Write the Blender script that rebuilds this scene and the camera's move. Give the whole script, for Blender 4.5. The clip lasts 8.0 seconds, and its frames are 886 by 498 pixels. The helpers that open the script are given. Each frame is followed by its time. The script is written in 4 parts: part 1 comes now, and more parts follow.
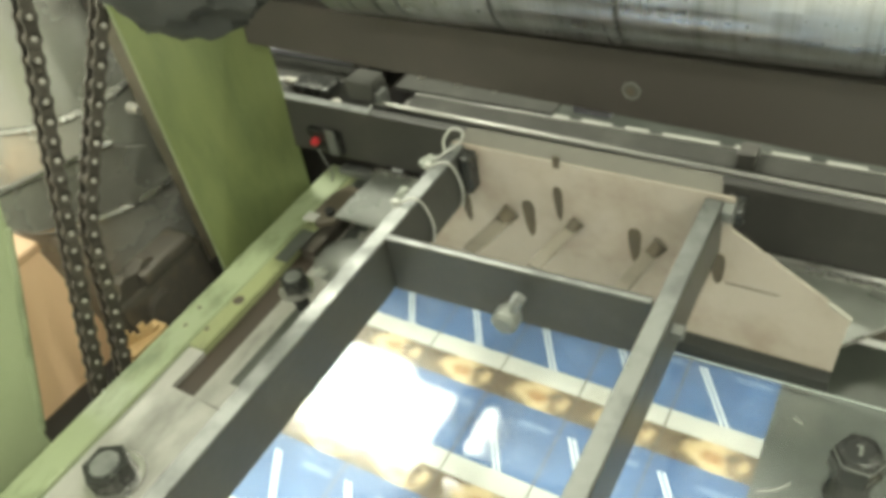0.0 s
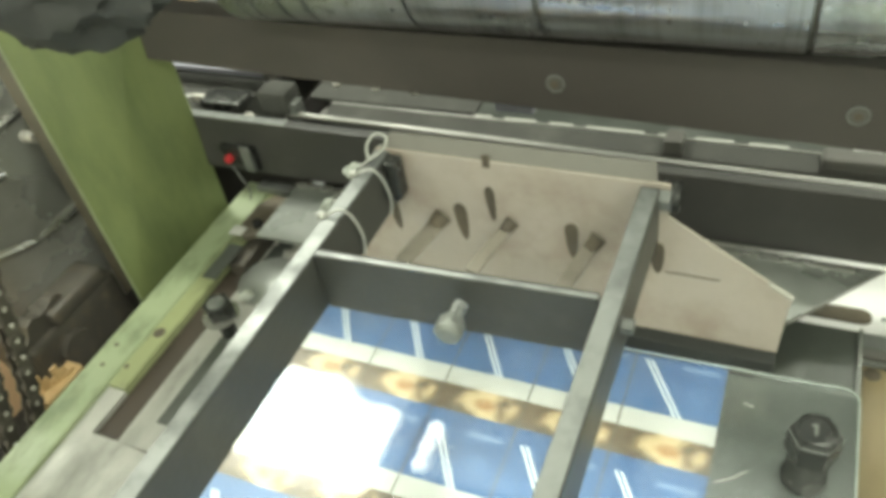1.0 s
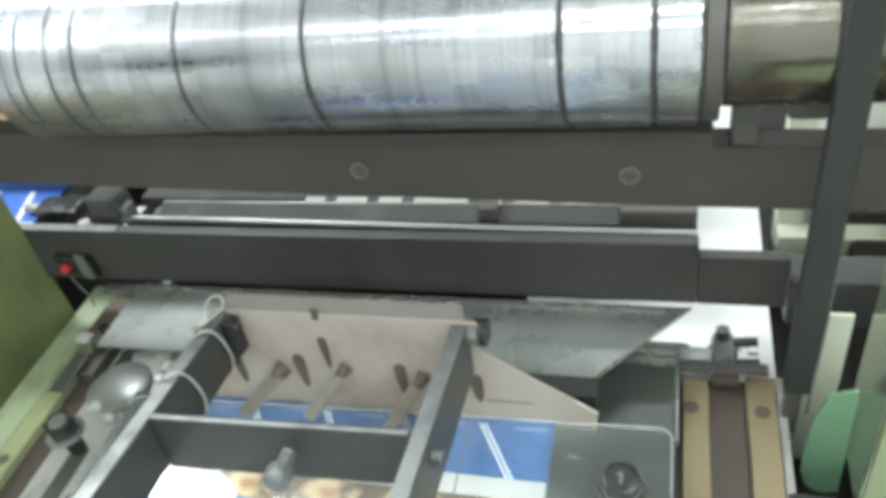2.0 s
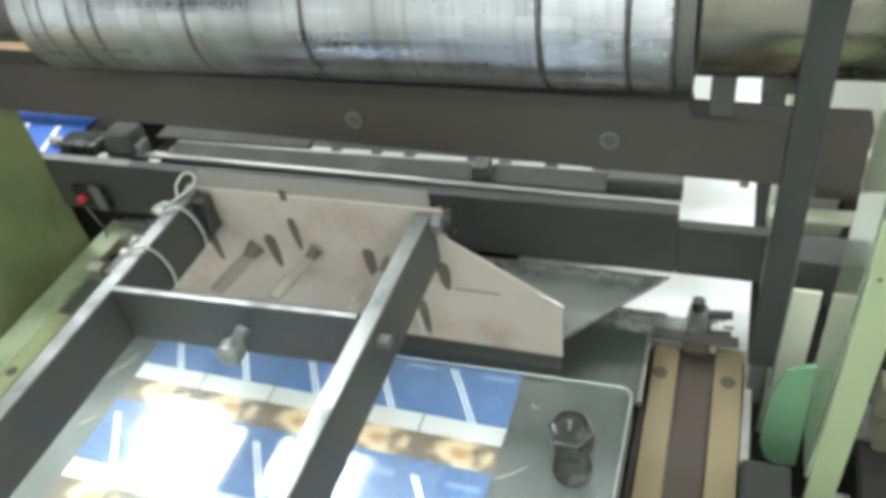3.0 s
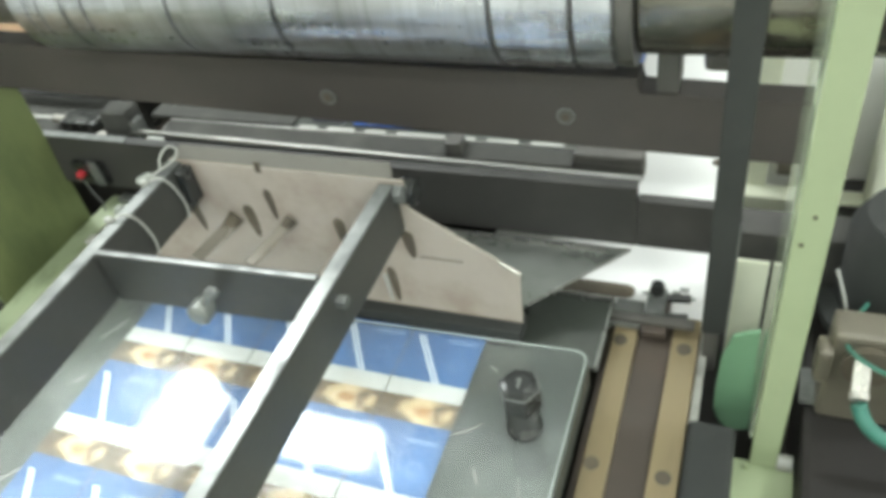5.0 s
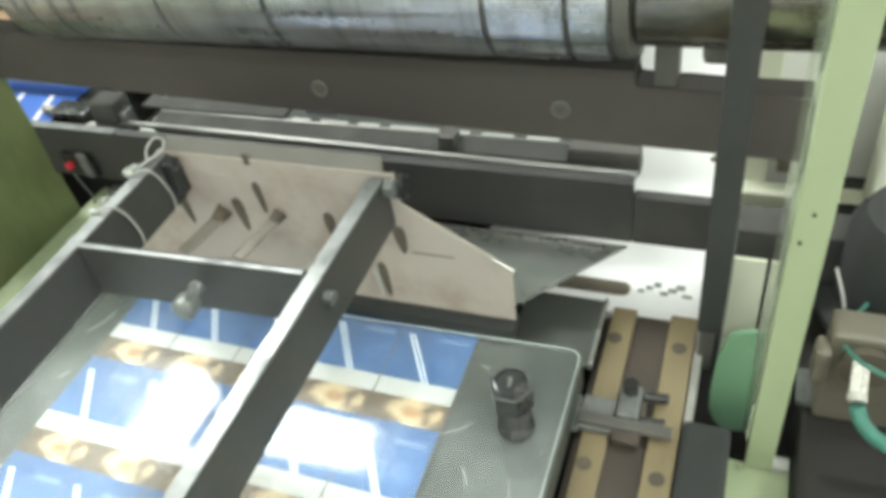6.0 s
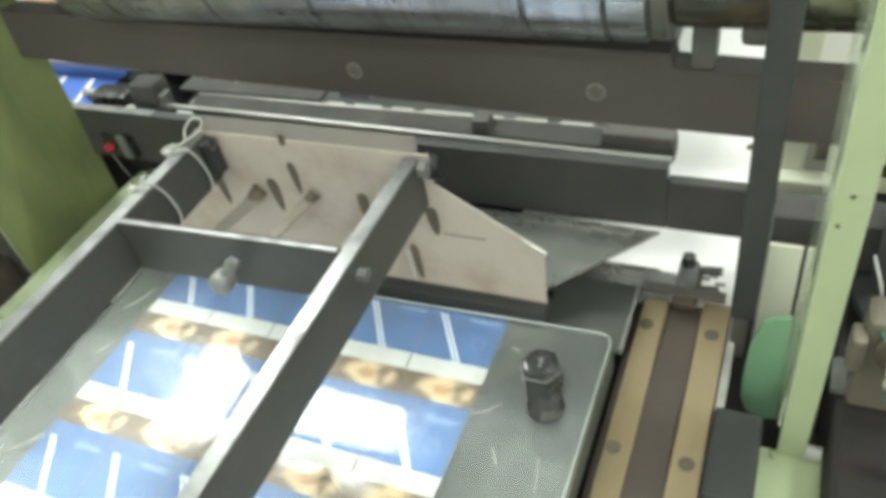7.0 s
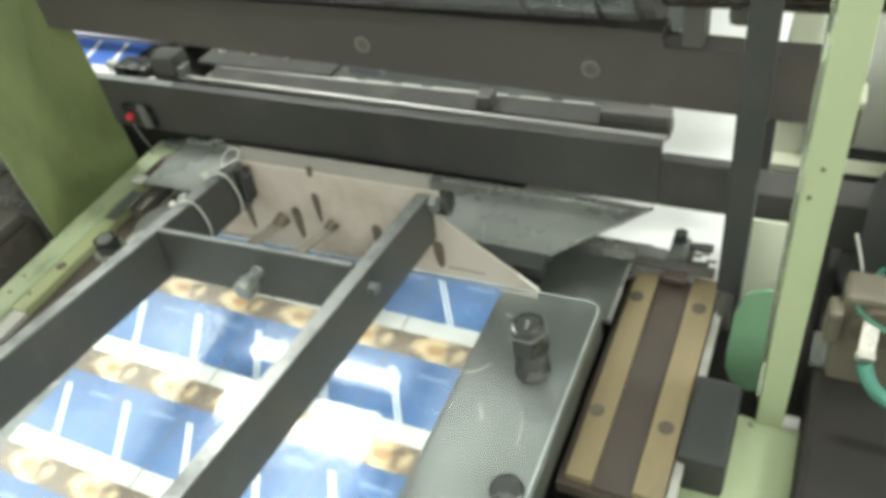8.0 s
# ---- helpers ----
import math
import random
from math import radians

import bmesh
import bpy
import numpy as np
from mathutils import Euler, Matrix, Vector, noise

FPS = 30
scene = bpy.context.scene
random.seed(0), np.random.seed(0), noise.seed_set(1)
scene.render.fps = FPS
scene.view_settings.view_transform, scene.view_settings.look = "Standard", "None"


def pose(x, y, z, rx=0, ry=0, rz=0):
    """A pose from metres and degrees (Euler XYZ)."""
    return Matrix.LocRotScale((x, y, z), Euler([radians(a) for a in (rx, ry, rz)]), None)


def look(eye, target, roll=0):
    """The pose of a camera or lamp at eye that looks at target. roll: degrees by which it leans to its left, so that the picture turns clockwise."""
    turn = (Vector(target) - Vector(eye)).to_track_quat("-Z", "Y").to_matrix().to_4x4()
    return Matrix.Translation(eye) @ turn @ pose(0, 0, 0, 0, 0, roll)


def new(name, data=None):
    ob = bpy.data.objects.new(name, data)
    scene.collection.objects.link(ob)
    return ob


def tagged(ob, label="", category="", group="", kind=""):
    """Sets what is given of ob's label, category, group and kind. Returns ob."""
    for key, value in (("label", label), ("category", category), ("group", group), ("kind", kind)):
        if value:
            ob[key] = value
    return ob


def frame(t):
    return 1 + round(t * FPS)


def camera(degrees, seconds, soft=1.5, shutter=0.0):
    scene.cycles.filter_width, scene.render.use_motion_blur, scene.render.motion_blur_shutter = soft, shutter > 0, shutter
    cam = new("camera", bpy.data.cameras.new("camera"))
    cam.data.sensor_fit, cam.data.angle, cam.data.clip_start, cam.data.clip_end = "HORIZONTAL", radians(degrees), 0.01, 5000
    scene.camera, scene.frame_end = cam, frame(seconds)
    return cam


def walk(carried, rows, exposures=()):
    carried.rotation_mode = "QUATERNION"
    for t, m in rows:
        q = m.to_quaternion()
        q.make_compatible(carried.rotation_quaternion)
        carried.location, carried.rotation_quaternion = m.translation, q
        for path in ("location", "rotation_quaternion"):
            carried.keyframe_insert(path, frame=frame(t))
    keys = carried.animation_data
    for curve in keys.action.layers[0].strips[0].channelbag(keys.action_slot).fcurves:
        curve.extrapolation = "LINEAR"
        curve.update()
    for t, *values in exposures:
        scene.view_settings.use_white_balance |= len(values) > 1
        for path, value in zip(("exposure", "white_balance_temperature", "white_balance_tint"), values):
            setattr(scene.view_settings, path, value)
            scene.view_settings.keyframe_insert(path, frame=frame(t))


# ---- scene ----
cam = camera(59.0, 8.0, soft=4.6)
PATH = [
    (0, (0.0207, -0.3195, 0.4475), (-0.8858, 0.878, -0.872), -11.2),
    (0.2, (0.013, -0.3175, 0.4455), (-0.8745, 0.889, -0.878), -11.3),
    (0.5, (0.004, -0.3158, 0.4425), (-0.804, 0.918, -0.906), -11.75),
    (1, (0.006, -0.307, 0.432), (-0.736, 0.989, -0.898), -10.9),
    (1.2, (0.02, -0.295, 0.437), (-0.669, 1.049, -0.874), -11.5),
    (1.5, (0.0478, -0.2758, 0.4508), (-0.518, 1.1325, -0.850), -12.8),
    (1.7, (0.0595, -0.278, 0.451), (-0.4835, 1.162, -0.825), -12.3),
    (2.8, (0.103, -0.29, 0.449), (-0.532, 1.106, -0.834), -11.2),
    (3, (0.115, -0.297, 0.447), (-0.522, 1.075, -0.862), -10.5),
    (3.5, (0.148, -0.307, 0.449), (-0.488, 1.055, -0.87), -10.5),
    (4, (0.157, -0.315, 0.46), (-0.516, 1.041, -0.848), -11.4),
    (4.5, (0.161, -0.316, 0.456), (-0.522, 1.023, -0.863), -11.7),
    (6, (0.164, -0.304, 0.444), (-0.513, 1.022, -0.891), -11.1),
    (6.5, (0.163, -0.306, 0.439), (-0.542, 0.994, -0.906), -11.9),
    (7, (0.164, -0.312, 0.44), (-0.58, 0.977, -0.897), -12.2),
    (7.5, (0.18, -0.317, 0.444), (-0.577, 0.974, -0.882), -12.5),
    (8, (0.192, -0.332, 0.443), (-0.596, 0.917, -0.906), -12.1),
]
walk(cam, [(t, look(eye, target, roll)) for t, eye, target, roll in PATH], exposures=[(0, -1.17, 7400, 1), (0.5, -1.18, 7100, -3), (1.0, -1.13, 7050, 0), (1.5, -1.15, 5800, 10), (1.7, -1.13, 5900, 10), (2.8, -1.13, 6100, 9), (8, -1.13, 6500, 7)])

# ---- light: overhead lamps of a workshop hall, with unseen fill lamps added ----
world = bpy.data.worlds.new("hall")
scene.world = world
world.use_nodes = True
world.node_tree.nodes["Background"].inputs["Color"].default_value = (0.9, 1.0, 0.93, 1)
world.node_tree.nodes["Background"].inputs["Strength"].default_value = 0.35


def hall_or_fill_lamp(x, y, z, sx, sy, watts, color):
    data = bpy.data.lights.new("hall_or_fill_lamp", "AREA")
    data.shape, data.size, data.size_y, data.energy, data.color = "RECTANGLE", sx, sy, watts, color
    lamp = new("hall_or_fill_lamp", data)
    lamp.location = (x, y, z)
    LAMPS.append((x, y, z, sx, sy))


LAMPS = []
COOL = (0.98, 1.0, 0.985)
# placed by its glare on the clear plate
hall_or_fill_lamp(-1.4, 1.02, 1.9, 0.92, 0.5, 112, COOL)
# added fill for the pale parts at the rear right, no such lamp known
hall_or_fill_lamp(0.95, 0.35, 1.9, 1.2, 0.12, 38, COOL)
# two front strips, placed by the highlight lines on the cylinder
hall_or_fill_lamp(0.0, -1.3, 1.9, 2.4, 0.07, 36, COOL)
hall_or_fill_lamp(0.0, -2.3, 1.9, 2.4, 0.07, 40, COOL)
# three added fills: left background, left side from the right, rear white plate
hall_or_fill_lamp(-2.75, -0.2, 1.9, 0.14, 2.0, 165, COOL)
hall_or_fill_lamp(1.7, -0.9, 1.9, 0.12, 1.6, 80, COOL)
hall_or_fill_lamp(0.7, 1.7, 1.9, 1.6, 0.12, 46, COOL)


# ---- materials ----
class Nodes:
    """Short hand for node trees."""

    def __init__(self, name):
        self.mat = bpy.data.materials.new(name)
        self.mat.use_nodes = True
        self.tree = self.mat.node_tree
        self.bsdf = self.tree.nodes["Principled BSDF"]
        self.coord = self.tree.nodes.new("ShaderNodeTexCoord").outputs["Object"]

    def put(self, socket, value):
        if isinstance(value, bpy.types.NodeSocket):
            self.tree.links.new(value, socket)
        elif isinstance(value, tuple) and len(value) == 3 and socket.type == "RGBA":
            socket.default_value = (*value, 1)
        else:
            socket.default_value = value

    def math(self, op, a, b=0.0, c=0.0):
        n = self.tree.nodes.new("ShaderNodeMath")
        n.operation = op
        for socket, v in zip(n.inputs, (a, b, c)):
            self.put(socket, v)
        return n.outputs[0]

    def noise(self, scale, detail=3.0, stretch=None, rough=0.5):
        n = self.tree.nodes.new("ShaderNodeTexNoise")
        n.inputs["Scale"].default_value, n.inputs["Detail"].default_value, n.inputs["Roughness"].default_value = scale, detail, rough
        where = self.coord
        if stretch:
            m = self.tree.nodes.new("ShaderNodeMapping")
            m.inputs["Scale"].default_value = stretch
            self.tree.links.new(where, m.inputs["Vector"])
            where = m.outputs[0]
        self.tree.links.new(where, n.inputs["Vector"])
        return n.outputs["Fac"]

    def ramp(self, fac, lo, hi):
        n = self.tree.nodes.new("ShaderNodeMapRange")
        n.interpolation_type = "SMOOTHSTEP"
        for name, v in (("Value", fac), ("From Min", lo), ("From Max", hi)):
            self.put(n.inputs[name], v)
        return n.outputs[0]

    def mix(self, fac, a, b):
        n = self.tree.nodes.new("ShaderNodeMix")
        n.data_type = "RGBA"
        self.put(n.inputs[0], fac), self.put(n.inputs[6], a), self.put(n.inputs[7], b)
        return n.outputs[2]

    def bump(self, height, strength, distance=0.001):
        n = self.tree.nodes.new("ShaderNodeBump")
        n.inputs["Strength"].default_value, n.inputs["Distance"].default_value = strength, distance
        self.tree.links.new(height, n.inputs["Height"])
        self.tree.links.new(n.outputs[0], self.bsdf.inputs["Normal"])

    def set(self, **kw):
        for k, v in kw.items():
            self.put(self.bsdf.inputs[k.replace("_", " ")], v)
        return self.mat


def surface(name, color, worn, rough=0.5, metal=0.0, patch=18.0, grain=260.0, stretch=None, amount=(0.45, 0.75), bump=0.15, spec=0.5):
    """A base colour with stains of a second colour at hand size and fine grain."""
    n = Nodes(name)
    stain = n.ramp(n.noise(patch, 5.0, stretch, 0.6), *amount)
    fine = n.noise(grain, 3.0, stretch)
    speck = n.math("MULTIPLY_ADD", fine, 0.35, 0.0)
    fac = n.math("MINIMUM", n.math("ADD", n.math("MULTIPLY", stain, 0.75), n.math("MULTIPLY", speck, 0.6)), 1.0)
    col = n.mix(fac, color, worn)
    n.bump(fine, bump)
    r = n.math("MULTIPLY_ADD", stain, 0.18, rough - 0.07)
    return n.set(Base_Color=col, Roughness=r, Metallic=metal, Specular_IOR_Level=spec)


M = {}
M["dark_steel"] = surface("dark_steel", (0.095, 0.092, 0.082), (0.13, 0.122, 0.105), 0.45, 0.0)
M["brown_beam"] = surface("brown_beam", (0.070, 0.063, 0.056), (0.097, 0.084, 0.074), 0.6, 0.0, patch=9, spec=0.35)
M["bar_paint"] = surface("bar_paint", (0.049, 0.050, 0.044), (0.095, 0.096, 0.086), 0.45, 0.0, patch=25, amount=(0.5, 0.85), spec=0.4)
M["bar_grey"] = surface("bar_grey", (0.25, 0.26, 0.245), (0.10, 0.105, 0.10), 0.38, 0.4, patch=34, amount=(0.4, 0.7))
M["bare_steel"] = surface("bare_steel", (0.5, 0.5, 0.47), (0.3, 0.29, 0.26), 0.33, 0.8, patch=22)
M["plate_steel"] = surface("plate_steel", (0.46, 0.455, 0.41), (0.19, 0.19, 0.165), 0.46, 0.15, patch=22, stretch=(1, 0.4, 1))
M["table_steel"] = surface("table_steel", (0.065, 0.072, 0.062), (0.117, 0.125, 0.110), 0.36, 0.2, patch=14)
M["tin"] = surface("tin", (0.20, 0.212, 0.19), (0.28, 0.29, 0.265), 0.34, 0.35, patch=10)
M["beige"] = surface("beige", (0.455, 0.41, 0.345), (0.32, 0.255, 0.20), 0.6, 0.0, patch=19, amount=(0.42, 0.78))
M["finger_metal"] = surface("finger_metal", (0.27, 0.245, 0.2), (0.18, 0.16, 0.13), 0.5, 0.1, patch=60)
# darker than the deflector: the lip's shade is put into this colour
M["lip_shaded"] = surface("lip_shaded", (0.20, 0.19, 0.165), (0.15, 0.14, 0.12), 0.55, 0.1, patch=20)
M["cover_metal"] = surface("cover_metal", (0.075, 0.075, 0.068), (0.128, 0.128, 0.114), 0.8, 0.0, patch=14, spec=0.15)
M["slot_dark"] = surface("slot_dark", (0.084, 0.071, 0.050), (0.151, 0.126, 0.084), 0.7)
M["brass"] = surface("brass", (0.273, 0.216, 0.121), (0.176, 0.139, 0.079), 0.5, 0.15, patch=20, stretch=(1, 0.25, 1))
M["rust_channel"] = surface("rust_channel", (0.065, 0.052, 0.040), (0.091, 0.068, 0.052), 0.6, 0.0)
M["white_panel"] = surface("white_panel", (0.86, 0.86, 0.83), (0.74, 0.74, 0.70), 0.45, 0.0, patch=8, amount=(0.55, 0.8))
M["pale_green"] = surface("pale_green", (0.40, 0.465, 0.28), (0.33, 0.39, 0.225), 0.42, 0.0, patch=10)
M["rail_green"] = surface("rail_green", (0.34, 0.395, 0.24), (0.15, 0.19, 0.105), 0.42, 0.0, patch=26, stretch=(1.6, 0.7, 1), amount=(0.44, 0.72))
M["duct_steel"] = surface("duct_steel", (0.5, 0.5, 0.46), (0.33, 0.32, 0.28), 0.3, 0.4, patch=7)
M["edge_glint"] = surface("edge_glint", (0.486, 0.540, 0.499), (0.324, 0.371, 0.338), 0.35, 0.0, patch=40)
M["jade"] = surface("jade", (0.176, 0.326, 0.194), (0.211, 0.361, 0.229), 0.35, 0.0)
M["olive"] = surface("olive", (0.215, 0.25, 0.105), (0.115, 0.145, 0.062), 0.36, 0.0, patch=12, stretch=(2.2, 1.6, 0.5), amount=(0.35, 0.75))
M["black_rubber"] = surface("black_rubber", (0.042, 0.045, 0.042), (0.063, 0.063, 0.059), 0.7, spec=0.2)
M["black_oxide"] = surface("black_oxide", (0.051, 0.054, 0.051), (0.102, 0.102, 0.093), 0.3, 0.5, patch=60)
M["chain"] = surface("chain", (0.098, 0.091, 0.078), (0.156, 0.130, 0.098), 0.5, 0.3, patch=90)
M["pin"] = surface("pin", (0.62, 0.6, 0.54), (0.45, 0.43, 0.37), 0.3, 0.35, patch=120)
M["nylon"] = surface("nylon", (0.450, 0.450, 0.405), (0.360, 0.369, 0.324), 0.45)
M["orange_board"] = surface("orange_board", (0.78, 0.53, 0.33), (0.66, 0.43, 0.26), 0.6, 0.0, patch=8)
M["wood"] = surface("wood", (0.58, 0.40, 0.2), (0.42, 0.27, 0.12), 0.6, 0.0, patch=30, stretch=(1, 1, 0.2))
M["hose"] = surface("hose", (0.06, 0.2, 0.15), (0.1, 0.28, 0.21), 0.35)
M["dark_cabinet"] = surface("dark_cabinet", (0.024, 0.022, 0.020), (0.037, 0.033, 0.030), 0.6, spec=0.25)
M["tan_cast"] = surface("tan_cast", (0.15, 0.135, 0.10), (0.10, 0.09, 0.065), 0.5, 0.1, patch=24)
M["oily_steel"] = surface("oily_steel", (0.23, 0.22, 0.185), (0.12, 0.11, 0.08), 0.22, 0.9, patch=26, stretch=(1, 2, 2))
M["knot"] = surface("knot", (0.36, 0.38, 0.33), (0.24, 0.26, 0.22), 0.8, patch=80)
M["rag"] = surface("rag", (0.45, 0.47, 0.41), (0.3, 0.32, 0.27), 0.8, patch=60)
M["wall"] = surface("wall", (0.82, 0.83, 0.79), (0.75, 0.76, 0.71), 0.7, 0.0, patch=1.5, grain=30)
M["floor"] = surface("floor", (0.42, 0.43, 0.40), (0.34, 0.34, 0.31), 0.5, 0.0, patch=2, grain=60)
M["blue_sheet"] = surface("blue_sheet", (0.06, 0.16, 0.55), (0.08, 0.2, 0.6), 0.35, 0.0, patch=30)
M["black_glossy"] = surface("black_glossy", (0.054, 0.053, 0.049), (0.082, 0.079, 0.072), 0.45, spec=0.4)
M["strip_olive"] = surface("strip_olive", (0.34, 0.37, 0.19), (0.16, 0.18, 0.10), 0.4, 0.1, patch=30, stretch=(1.4, 0.6, 1), amount=(0.42, 0.7))
M["cream"] = surface("cream", (0.74, 0.77, 0.60), (0.64, 0.66, 0.5), 0.5, 0.0, patch=9)
M["rod_steel"] = surface("rod_steel", (0.40, 0.40, 0.37), (0.2, 0.2, 0.18), 0.36, 0.7, patch=12, stretch=(0.6, 1, 1))
M["lavender"] = surface("lavender", (0.34, 0.34, 0.40), (0.25, 0.25, 0.29), 0.4, 0.1, patch=30)
M["paper"] = surface("paper", (0.8, 0.8, 0.78), (0.74, 0.74, 0.72), 0.5, 0.0)


def glowing_lens():
    """Red indicator glass with a faint glow."""
    n = Nodes("red_lens")
    return n.set(Base_Color=(0.32, 0.02, 0.025), Roughness=0.2, Emission_Color=(1.0, 0.06, 0.07), Emission_Strength=0.3)


M["red_lens"] = glowing_lens()


def chrome_material(name, light=1.0, rough_base=0.2):
    """Ground steel of the cylinder: brushed round it, cloudy, with paler marks in small blocks."""
    n = Nodes(name)
    rings = n.noise(1.0, 4.0, (260, 3, 3), 0.7)
    cloud = n.ramp(n.noise(22, 4.0), 0.35, 0.7)
    streak = n.ramp(n.noise(1.0, 4.0, (9, 80, 80), 0.6), 0.35, 0.7)
    bands = n.noise(1.0, 3.0, (55, 1.5, 1.5), 0.6)
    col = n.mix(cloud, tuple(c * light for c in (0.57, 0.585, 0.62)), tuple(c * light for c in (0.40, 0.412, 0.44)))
    col = n.mix(n.ramp(rings, 0.45, 0.75), col, (0.36, 0.37, 0.38))
    col = n.mix(n.math("MULTIPLY", n.ramp(bands, 0.45, 0.7), 0.55), col, (0.24, 0.25, 0.25))
    col = n.mix(n.math("MULTIPLY", streak, 0.3), col, (0.33, 0.31, 0.26))
    sep = n.tree.nodes.new("ShaderNodeSeparateXYZ")
    n.tree.links.new(n.coord, sep.inputs[0])
    cell = n.tree.nodes.new("ShaderNodeCombineXYZ")
    n.put(cell.inputs[0], n.math("FLOOR", n.math("MULTIPLY", sep.outputs[0], 62.0)))
    n.put(cell.inputs[1], n.math("FLOOR", n.math("MULTIPLY", sep.outputs[2], 75.0)))
    block = n.tree.nodes.new("ShaderNodeTexWhiteNoise")
    block.noise_dimensions = "2D"
    n.tree.links.new(cell.outputs[0], block.inputs["Vector"])
    mark = n.math("MULTIPLY", block.outputs["Value"], n.ramp(n.noise(9, 3.0), 0.42, 0.6))
    col = n.mix(n.math("MULTIPLY", mark, 0.55), col, (0.78, 0.80, 0.84))
    n.bump(rings, 0.1, 0.0005)
    rough = n.math("ADD", n.math("MULTIPLY_ADD", rings, 0.14, rough_base), n.math("MULTIPLY", streak, 0.12))
    around = n.tree.nodes.new("ShaderNodeTangent")
    around.direction_type, around.axis = "RADIAL", "X"
    return n.set(Base_Color=col, Metallic=0.95, Roughness=rough, Anisotropic=0.75, Anisotropic_Rotation=0.25, Tangent=around.outputs[0])


def glass_material():
    n = Nodes("clear_plate")
    smear = n.ramp(n.noise(9, 5.0, None, 0.65), 0.45, 0.8)
    return n.set(Base_Color=(0.93, 0.97, 0.95), Transmission_Weight=n.math("MULTIPLY_ADD", smear, -0.05, 0.975), IOR=1.49, Roughness=n.math("MULTIPLY_ADD", smear, 0.03, 0.07))


CARD, PITCH = 0.06, 0.09


def print_material():
    """Printed board: rows of cartons, each with a white flap, a wood-coloured band and a blue face with a slanted double line."""
    n = Nodes("carton_print")
    sep = n.tree.nodes.new("ShaderNodeSeparateXYZ")
    n.tree.links.new(n.coord, sep.inputs[0])
    u = n.math("FRACT", n.math("DIVIDE", n.math("ADD", sep.outputs[0], 6.0), CARD))
    v = n.math("FRACT", n.math("DIVIDE", n.math("MULTIPLY_ADD", sep.outputs[1], -1.0, 9.0), PITCH))
    cell = n.tree.nodes.new("ShaderNodeCombineXYZ")
    n.put(cell.inputs[0], n.math("MULTIPLY", u, 0.9)), n.put(cell.inputs[1], n.math("MULTIPLY", v, 1.7))
    vein = n.tree.nodes.new("ShaderNodeTexNoise")
    vein.inputs["Scale"].default_value, vein.inputs["Detail"].default_value = 3.4, 3.0
    n.tree.links.new(cell.outputs[0], vein.inputs["Vector"])
    fine = n.noise(150, 3.0)
    off = n.math("ABSOLUTE", n.math("SUBTRACT", u, 0.58))
    vd = n.math("ABSOLUTE", n.math("SUBTRACT", v, 0.285))
    shade = n.math("ADD", n.math("ADD", vein.outputs["Fac"], n.math("MULTIPLY", off, 0.95)), n.math("MULTIPLY", vd, 0.9))
    gold = n.mix(n.ramp(n.math("ADD", shade, n.math("MULTIPLY", fine, 0.12)), 0.66, 0.94), (0.56, 0.42, 0.235), (0.12, 0.082, 0.045))
    knot = n.math("ADD", n.math("POWER", n.math("MULTIPLY", off, 5.5), 2.0), n.math("POWER", n.math("MULTIPLY", vd, 13.0), 2.0))
    gold = n.mix(n.math("MULTIPLY", n.ramp(n.math("ADD", knot, vein.outputs["Fac"]), 1.3, 0.6), 0.8), gold, (0.34, 0.165, 0.05))
    blue = n.mix(n.ramp(v, 0.4, 1.0), (0.038, 0.105, 0.25), (0.05, 0.13, 0.295))
    blue = n.mix(n.ramp(n.noise(40, 3.0), 0.55, 0.8), blue, (0.065, 0.155, 0.34))
    # slanted double line across the blue face
    d = n.math("ABSOLUTE", n.math("SUBTRACT", n.math("SUBTRACT", u, 0.12), n.math("MULTIPLY", n.math("SUBTRACT", v, 0.5), 0.92)))
    line = n.math("MULTIPLY", n.math("LESS_THAN", d, 0.046), n.math("GREATER_THAN", d, 0.012))
    line = n.math("MULTIPLY", line, n.math("GREATER_THAN", v, 0.53))
    blue = n.mix(n.math("MULTIPLY", line, 0.9), blue, (0.8, 0.83, 0.85))
    # small round emblem and a grey text bar
    e = n.math("ADD", n.math("POWER", n.math("SUBTRACT", n.math("MULTIPLY", u, 0.67), 0.5), 2.0), n.math("POWER", n.math("SUBTRACT", v, 0.78), 2.0))
    ring = n.math("MULTIPLY", n.math("LESS_THAN", e, 0.0042), n.math("GREATER_THAN", e, 0.0020))
    bar = n.math("MULTIPLY", n.math("LESS_THAN", n.math("ABSOLUTE", n.math("SUBTRACT", v, 0.55)), 0.022), n.math("LESS_THAN", n.math("ABSOLUTE", n.math("SUBTRACT", u, 0.72)), 0.2))
    blue = n.mix(n.math("MAXIMUM", n.math("MULTIPLY", ring, 0.13), n.math("MULTIPLY", bar, 0.22)), blue, (0.5, 0.62, 0.78))
    white = n.mix(n.ramp(n.noise(30, 2.0), 0.5, 0.8), (0.58, 0.575, 0.54), (0.48, 0.47, 0.42))
    col = n.mix(n.math("GREATER_THAN", v, 0.165), white, gold)
    col = n.mix(n.math("GREATER_THAN", v, 0.40), col, blue)
    cut = n.math("LESS_THAN", n.math("ABSOLUTE", n.math("SUBTRACT", u, 0.5)), 0.490)
    col = n.mix(cut, (0.10, 0.08, 0.06), col)
    n.bump(n.noise(700, 2.0), 0.05)
    return n.set(Base_Color=col, Roughness=0.35)


def green_pane_material():
    n = Nodes("green_pane")
    return n.set(Base_Color=(0.72, 0.80, 0.62), Transmission_Weight=0.92, IOR=1.45, Roughness=0.12)


